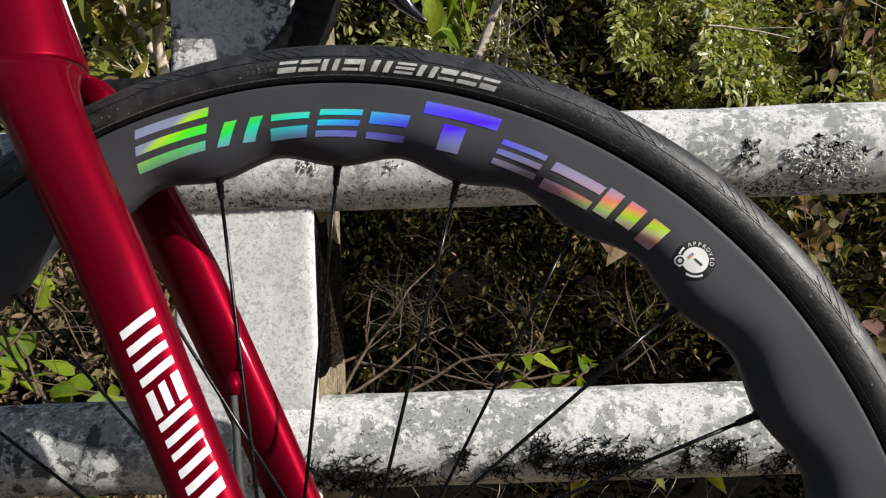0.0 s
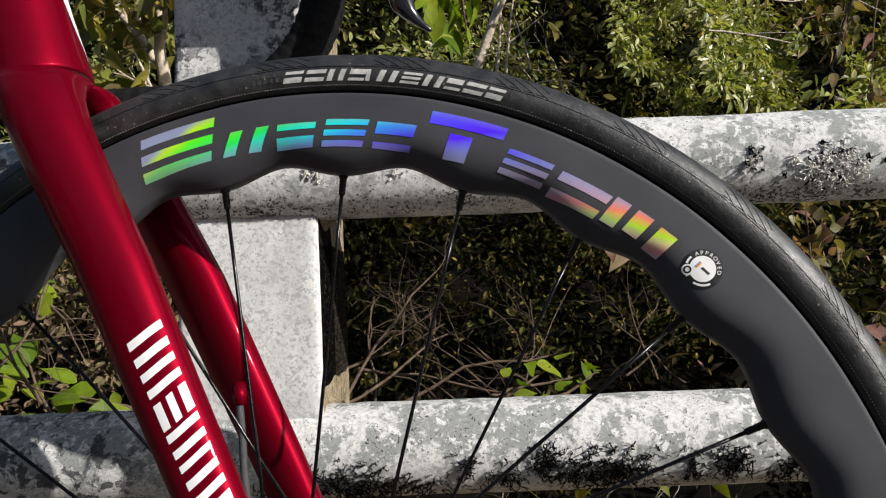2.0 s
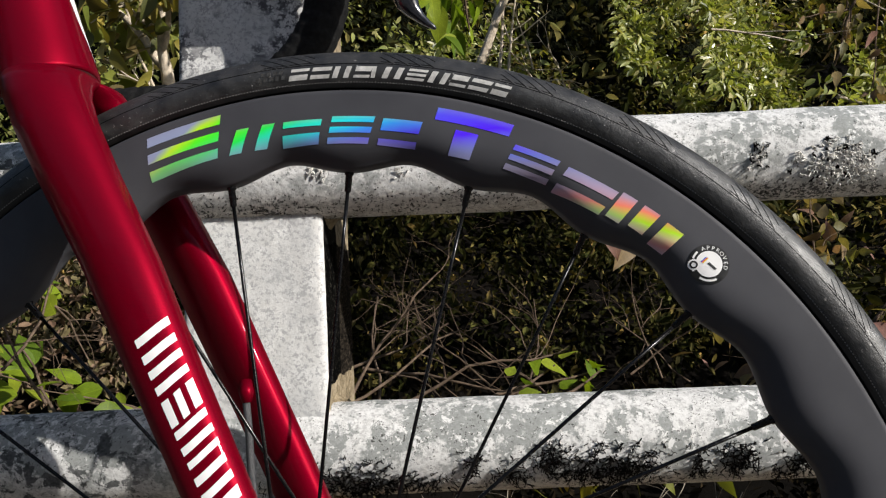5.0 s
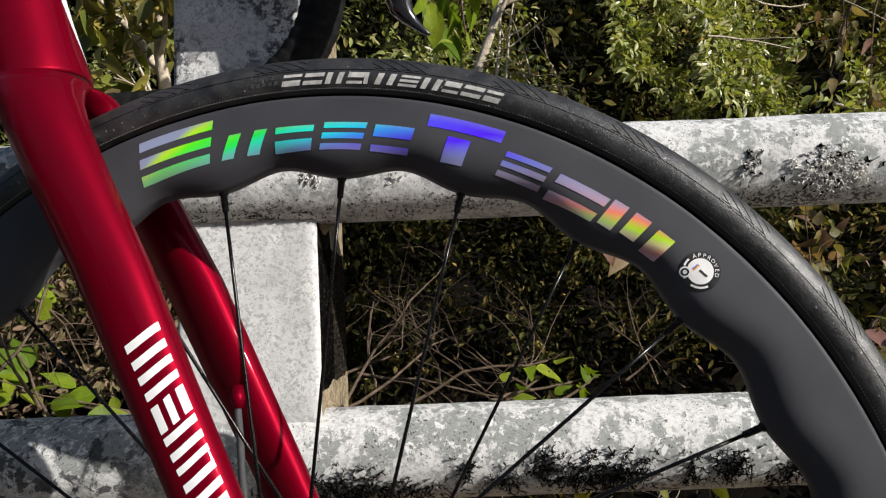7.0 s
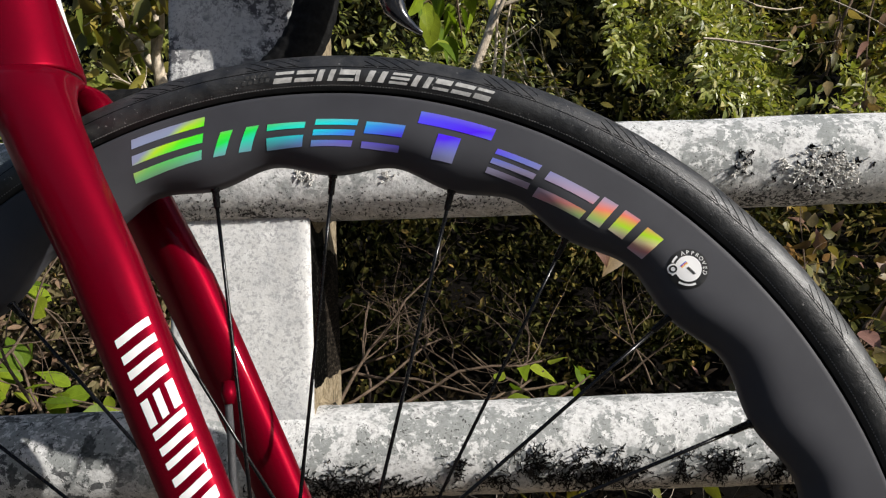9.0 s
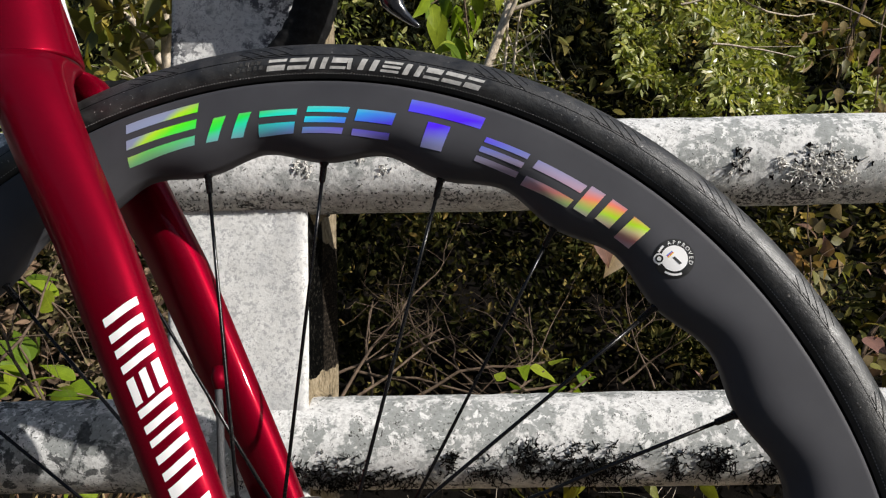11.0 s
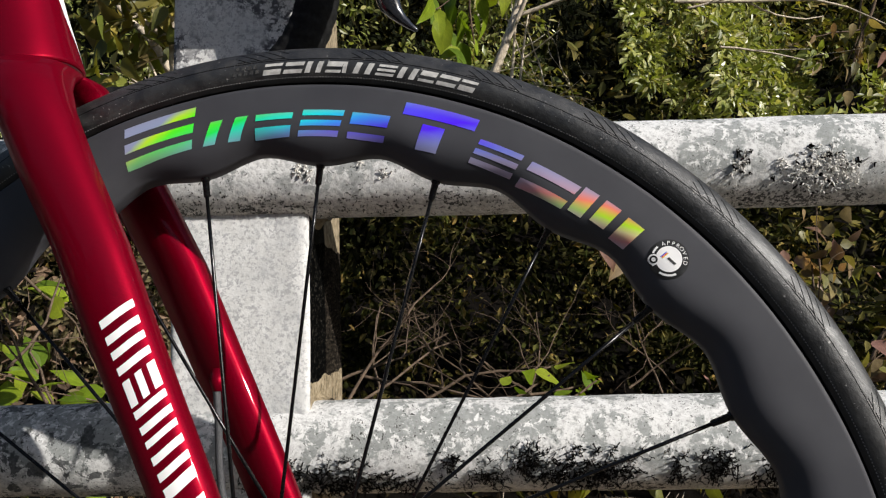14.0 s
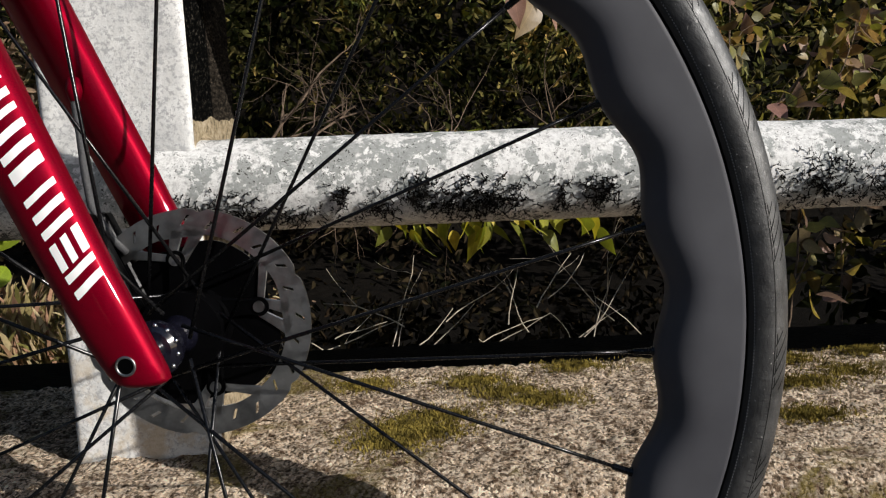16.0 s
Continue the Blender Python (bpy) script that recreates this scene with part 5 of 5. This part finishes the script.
foliage_mass("undergrowth", "leaves low on the slope, shade put into their near-black colour", 13, (-2.6, 2.5, -0.6), (3.6, 4.1, 0.0), 9000, 0.05, BANKLEAF, 70, 0.25)
# raised far above the view to cut sky light on the kerb
foliage_mass("woodland", "wood on the far slope, shade put into its dark leaf colour", 8, (-9, 4.3, -0.2), (12, 8.5, 8.5), 130000, 0.11, DARKLEAF, 420, 1.0, flat=0.08)
slope_v = [(x, 9.5 + 0.5 * j + 0.4 * math.sin(x * 1.3 + j), -3.0 + 2.6 * j + 0.5 * math.sin(x * 0.9 + 2 * j)) for j in range(7) for x in range(-30, 31, 2)]
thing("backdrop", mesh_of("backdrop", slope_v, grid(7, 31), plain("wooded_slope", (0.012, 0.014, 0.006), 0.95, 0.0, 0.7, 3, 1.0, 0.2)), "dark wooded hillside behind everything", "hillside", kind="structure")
# bush added beyond the right edge of view as a shade caster
foliage_mass("roadside_bush", "dense bush added mostly out of view to shade the bank", 9, (1.05, 0.6, 0.0), (2.1, 1.2, 0.5), 6000, 0.05, DARKLEAF, 50, 0.13)
# unseen wood behind the camera, added to darken reflections
foliage_mass("woodland", "unseen wood added across the road to darken reflections", 10, (-14, -13, 0.3), (14, -8, 4.2), 26000, 0.28, DARKLEAF, 160, 1.1)
# unseen wood on the left, added to block light from the sky
foliage_mass("woodland", "unseen wood added at the left to block sky light", 14, (-17, -11, 0.3), (-10, 7, 8.5), 22000, 0.28, DARKLEAF, 140, 1.1)
foliage_mass("undergrowth", "low leaves on the bank behind the kerb, near black to stand for shade", 12, (-0.05, 0.72, -0.22), (0.85, 1.3, 0.10), 5000, 0.026, BANKLEAF, 70, 0.09)
foliage_mass("leaf_litter", "brown dead leaves and stalks heaped on the bank", 15, (-1.25, 1.25, 0.22), (-0.50, 1.6, 0.72), 3600, 0.030, LITTER, 90, 0.06, "leaf litter")
foliage_mass("leaf_litter", "dry leaves and grass on the bank behind the kerb", 11, (-1.5, 0.68, 0.0), (-0.12, 1.3, 0.12), 9000, 0.013, LITTER, 150, 0.07, "leaf litter")


def grass_mesh(seed):
    """Dry blades in leaning tufts on the bank."""
    rng = np.random.default_rng(seed)
    tufts = rng.uniform((-0.80, 0.66, 0.06), (-0.16, 1.05, 0.12), (70, 3))
    lean = rng.normal(size=(70, 3)) * 0.5
    pick = rng.integers(0, 70, 2600)
    pl = tufts[pick] + rng.normal(size=(2600, 3)) * np.array([0.022, 0.02, 0.012])
    wy = lean[pick] + rng.normal(size=(2600, 3)) * 0.45 + np.array([0, 0, 1.1])
    return leaves_mesh("dry_grass", pl, wy, rng.uniform(0.03, 0.085, 2600), DRYGRASS, seed, fine=True, flat=0.1, width=0.10)


thing("dry_grass", grass_mesh(42), "dry straw-coloured grass tufts on the bank", "grass", kind="stuff")

shrub("broadleaf_shrub", "low shrub with bright green pointed leaves beside the post", 21,
      [((-0.375, 0.900, 0.322), (-0.235, 0.000, 0.040), 0.25, 0.004), ((-0.46, 0.88, 0.300), (-0.148, -0.040, 0.045), 0.169, 0.004), ((-0.616, 0.950, 0.276), (-0.147, 0.000, 0.17), 0.22, 0.004)], GREENLEAF, 0.078, 1, droop=0.35, depth=1, flat=0.7, width=1.1)
shrub("leafy_branch", "overhanging branch with bright green leaves above the rail", 22,
      [((0.208, 0.850, 1.167), (-0.248, -0.050, -0.154), 0.296, 0.004), ((0.129, 0.800, 1.126), (-0.033, 0.000, -0.155), 0.158, 0.003)], GREENLEAF, 0.07, 1, droop=0.8, depth=1, flat=0.6)
shrub("pale_shrub", "shrub with fading yellow-green leaves and a pale stem", 23,
      [((-0.434, 0.950, 0.877), (-0.055, 0.030, 0.151), 0.20, 0.015), ((-0.453, 1.000, 0.975), (-0.129, 0.050, 0.173), 0.222, 0.01), ((-0.423, 0.900, 0.855), (-0.107, 0.050, 0.159), 0.198, 0.004), ((-0.494, 1.000, 0.859), (-0.139, 0.100, 0.140), 0.221, 0.004)], SHRUBLEAF, 0.058, 2, width=0.95, bark=PALEBARK, droop=0.5, depth=2, flat=0.4)
shrub("autumn_shrub", "shrub with faded autumn leaves beside the wheel", 24,
      [((0.731, 0.850, 0.272), (-0.003, 0.050, 0.327), 0.331, 0.005), ((0.723, 0.950, 0.314), (-0.009, 0.050, 0.291), 0.296, 0.004), ((0.778, 0.800, 0.261), (-0.048, 0.000, 0.203), 0.209, 0.004)], AUTUMNLEAF, 0.040, 3, droop=0.5, depth=2, flat=0.5, width=1.3, group="autumn shrubs")
shrub("autumn_shrub", "low autumn shrub with dull pink and olive leaves behind the fence", 36,
      [((0.66, 0.74, 0.14), (0.03, 0.05, 0.30), 0.26, 0.003), ((0.74, 0.72, 0.08), (0.02, 0.04, 0.30), 0.24, 0.003), ((0.86, 0.76, 0.06), (0.02, 0.05, 0.30), 0.20, 0.003)], AUTUMNLEAF, 0.040, 2, droop=0.7, depth=1, flat=0.45, width=1.35, group="autumn shrubs")
shrub("leafy_shoot", "shoot with green leaves growing behind the lower rail", 25,
      [((0.123, 0.620, 0.392), (0.173, 0.040, 0.017), 0.178, 0.003), ((0.145, 0.600, 0.394), (0.065, 0.020, 0.046), 0.082, 0.0025), ((0.214, 0.600, 0.392), (0.066, 0.020, 0.026), 0.074, 0.0025)], GREENLEAF, 0.042, 1, spread=0.015, droop=0.2, depth=0, flat=0.7, width=1.2)
shrub("hanging_leaves", "yellow-green leaves hanging below the lower rail", 26,
      [((0.10, 0.45, 0.345), (1, 0.03, 0.02), 0.12, 0.002), ((0.19, 0.45, 0.342), (1, 0.0, 0.03), 0.17, 0.002)], YELLOWLEAF, 0.038, 5, spread=0.014, droop=1.6, depth=0, flat=0.5, width=1.2)
shrub("dead_branches", "tangle of bare grey-brown twigs behind the fence", 27,
      [((-0.104, 0.620, 0.376), (0.243, 0.130, 0.041), 0.279, 0.0026), ((-0.084, 0.700, 0.387), (0.100, 0.150, 0.185), 0.258, 0.003), ((-0.003, 0.750, 0.368), (0.256, 0.050, 0.085), 0.274, 0.003), ((-0.078, 0.800, 0.418), (0.257, 0.000, 0.019), 0.258, 0.003),
       ((-0.063, 0.900, 0.348), (-0.002, 0.000, 0.228), 0.228, 0.003), ((0.359, 0.800, 0.330), (0.214, 0.100, 0.075), 0.248, 0.004), ((-0.134, 0.800, 0.402), (0.184, 0.100, 0.081), 0.225, 0.003)], None, 0.0, 0, depth=3, wander=0.5, category="branches", group="bare branches")
twig_rng = random.Random(28)
shrub("dead_branches", "pale dry twigs on the bank below the rail", 28,
      [((-0.06 + 0.021 * i, 0.60 + twig_rng.uniform(0, 0.16), 0.06 + twig_rng.uniform(0, 0.11)), (twig_rng.uniform(-0.5, 1.0), 0.1, twig_rng.uniform(0.02, 0.62)), twig_rng.uniform(0.06, 0.16), 0.0011) for i in range(30)],
      None, 0.0, 0, bark=DRYTWIG, depth=1, fork=(0, 2), wander=0.28, category="branches", group="bare branches")
shrub("dead_branches", "brown twigs behind the fork", 29,
      [((-0.634, 0.750, 0.442), (0.132, 0.150, 0.138), 0.243, 0.003), ((-0.538, 0.700, 0.394), (0.015, 0.100, 0.149), 0.180, 0.003), ((-0.699, 0.900, 0.597), (0.174, 0.000, -0.135), 0.220, 0.003)], None, 0.0, 0, bark=BARK, depth=3, wander=0.5, category="branches", group="bare branches")
shrub("dead_branches", "low brown brushwood lying behind the lower rail", 37,
      [((-0.02 + 0.075 * i, 0.72 + 0.09 * ((i * 5) % 4), 0.33 + 0.02 * ((i * 3) % 4)), (0.8 - 0.45 * ((i * 7) % 5), 0.15, 0.25 + 0.22 * ((i * 3) % 4)), 0.13 + 0.025 * ((i * 11) % 5), 0.0021) for i in range(9)], None, 0.0, 0, depth=2, fork=(2, 4), wander=0.5, category="branches", group="bare branches")
shrub("sapling", "bare pale sapling leaning over the slope", 30, [((0.165, 1.750, 1.143), (0.137, 0.000, 0.300), 0.42, 0.017), ((0.235, 1.760, 1.16), (0.02, 0.02, 0.22), 0.30, 0.006), ((0.262, 1.770, 1.15), (0.03, 0.02, 0.22), 0.28, 0.005)], HEDGELEAF, 0.04, 0, bark=PALEBARK, depth=1, wander=0.10, category="tree")
shrub("bare_branch", "long pale branch among the hedge leaves", 31, [((0.594, 1.3, 1.226), (1, 0, 0.05), 0.42, 0.0055), ((0.625, 1.3, 1.208), (1, 0, 0.24), 0.12, 0.003), ((0.695, 1.3, 1.113), (1, 0, -0.07), 0.20, 0.003), ((1.288, 1.900, 1.083), (0.224, 0.000, -0.068), 0.234, 0.007)], None, 0, 0, bark=PALEBARK, depth=1, wander=0.2, category="branches", group="bare branches")
shrub("hanging_leaves", "faded pink and yellow autumn leaves on a hanging shoot", 32,
      [((0.245, 0.60, 0.655), (1, 0.03, -0.55), 0.10, 0.002), ((0.27, 0.62, 0.665), (1, 0.03, -0.35), 0.10, 0.002)], AUTUMNLEAF, 0.056, 1, spread=0.012, droop=1.3, depth=0, flat=0.4, width=1.35)


shrub("dead_branches", "tangle of pale dry twigs below the hedge", 33,
      [((0.379, 1.750, 1.060), (-0.037, 0.050, 0.188), 0.199, 0.003), ((0.444, 1.750, 1.066), (-0.062, 0.050, 0.148), 0.168, 0.003), ((0.283, 1.750, 1.104), (0.174, 0.050, 0.082), 0.199, 0.0025), ((0.340, 1.800, 1.182), (0.031, 0.000, 0.182), 0.185, 0.003)], None, 0, 0, bark=PALEBARK, depth=2, wander=0.4, category="branches", group="bare branches")
shrub("hanging_leaves", "spray of rusty dry leaves hanging beside the hedge", 34,
      [((1.170, 1.500, 1.312), (-0.023, 0.000, -0.259), 0.260, 0.005), ((1.134, 1.500, 1.313), (-0.049, 0.000, -0.171), 0.178, 0.003), ((1.219, 1.500, 1.281), (0.004, 0.000, -0.303), 0.303, 0.003)], AUTUMNLEAF, 0.045, 1, droop=0.9, depth=1, flat=0.5, spread=0.02)


def moss_mesh(seed):
    """Short upright moss shoots in ragged cushions on the kerb."""
    rng = np.random.default_rng(seed)
    mid = np.array([(0.125, 0.232, 0), (0.16, 0.254, 0), (0.115, 0.20, 0), (0.145, 0.225, 0), (0.233, 0.31, 0), (0.268, 0.285, 0), (0.205, 0.345, 0), (0.54, 0.295, 0), (0.50, 0.215, 0), (0.60, 0.32, 0), (0.555, 0.365, 0), (0.085, 0.35, 0), (0.32, 0.375, 0), (0.66, 0.38, 0)])
    n = 26000
    pick = rng.integers(0, len(mid), n)
    pl = mid[pick] + rng.normal(size=(n, 3)) * np.array([0.024, 0.013, 0]) * rng.uniform(0.2, 1.2, (n, 1))
    pl[:, 1] = np.clip(pl[:, 1], 0.14, 0.396)
    pl[:, 2] = 0.181
    wy = rng.normal(size=(n, 3)) * 0.45 + np.array([0, 0, 1.0])
    return leaves_mesh("moss", pl, wy, rng.uniform(0.0016, 0.0048, n), MOSS, seed, fine=True, flat=0.1, width=0.8)


thing("moss", moss_mesh(41), "dry olive-brown moss cushions on the kerb", "moss", kind="stuff")
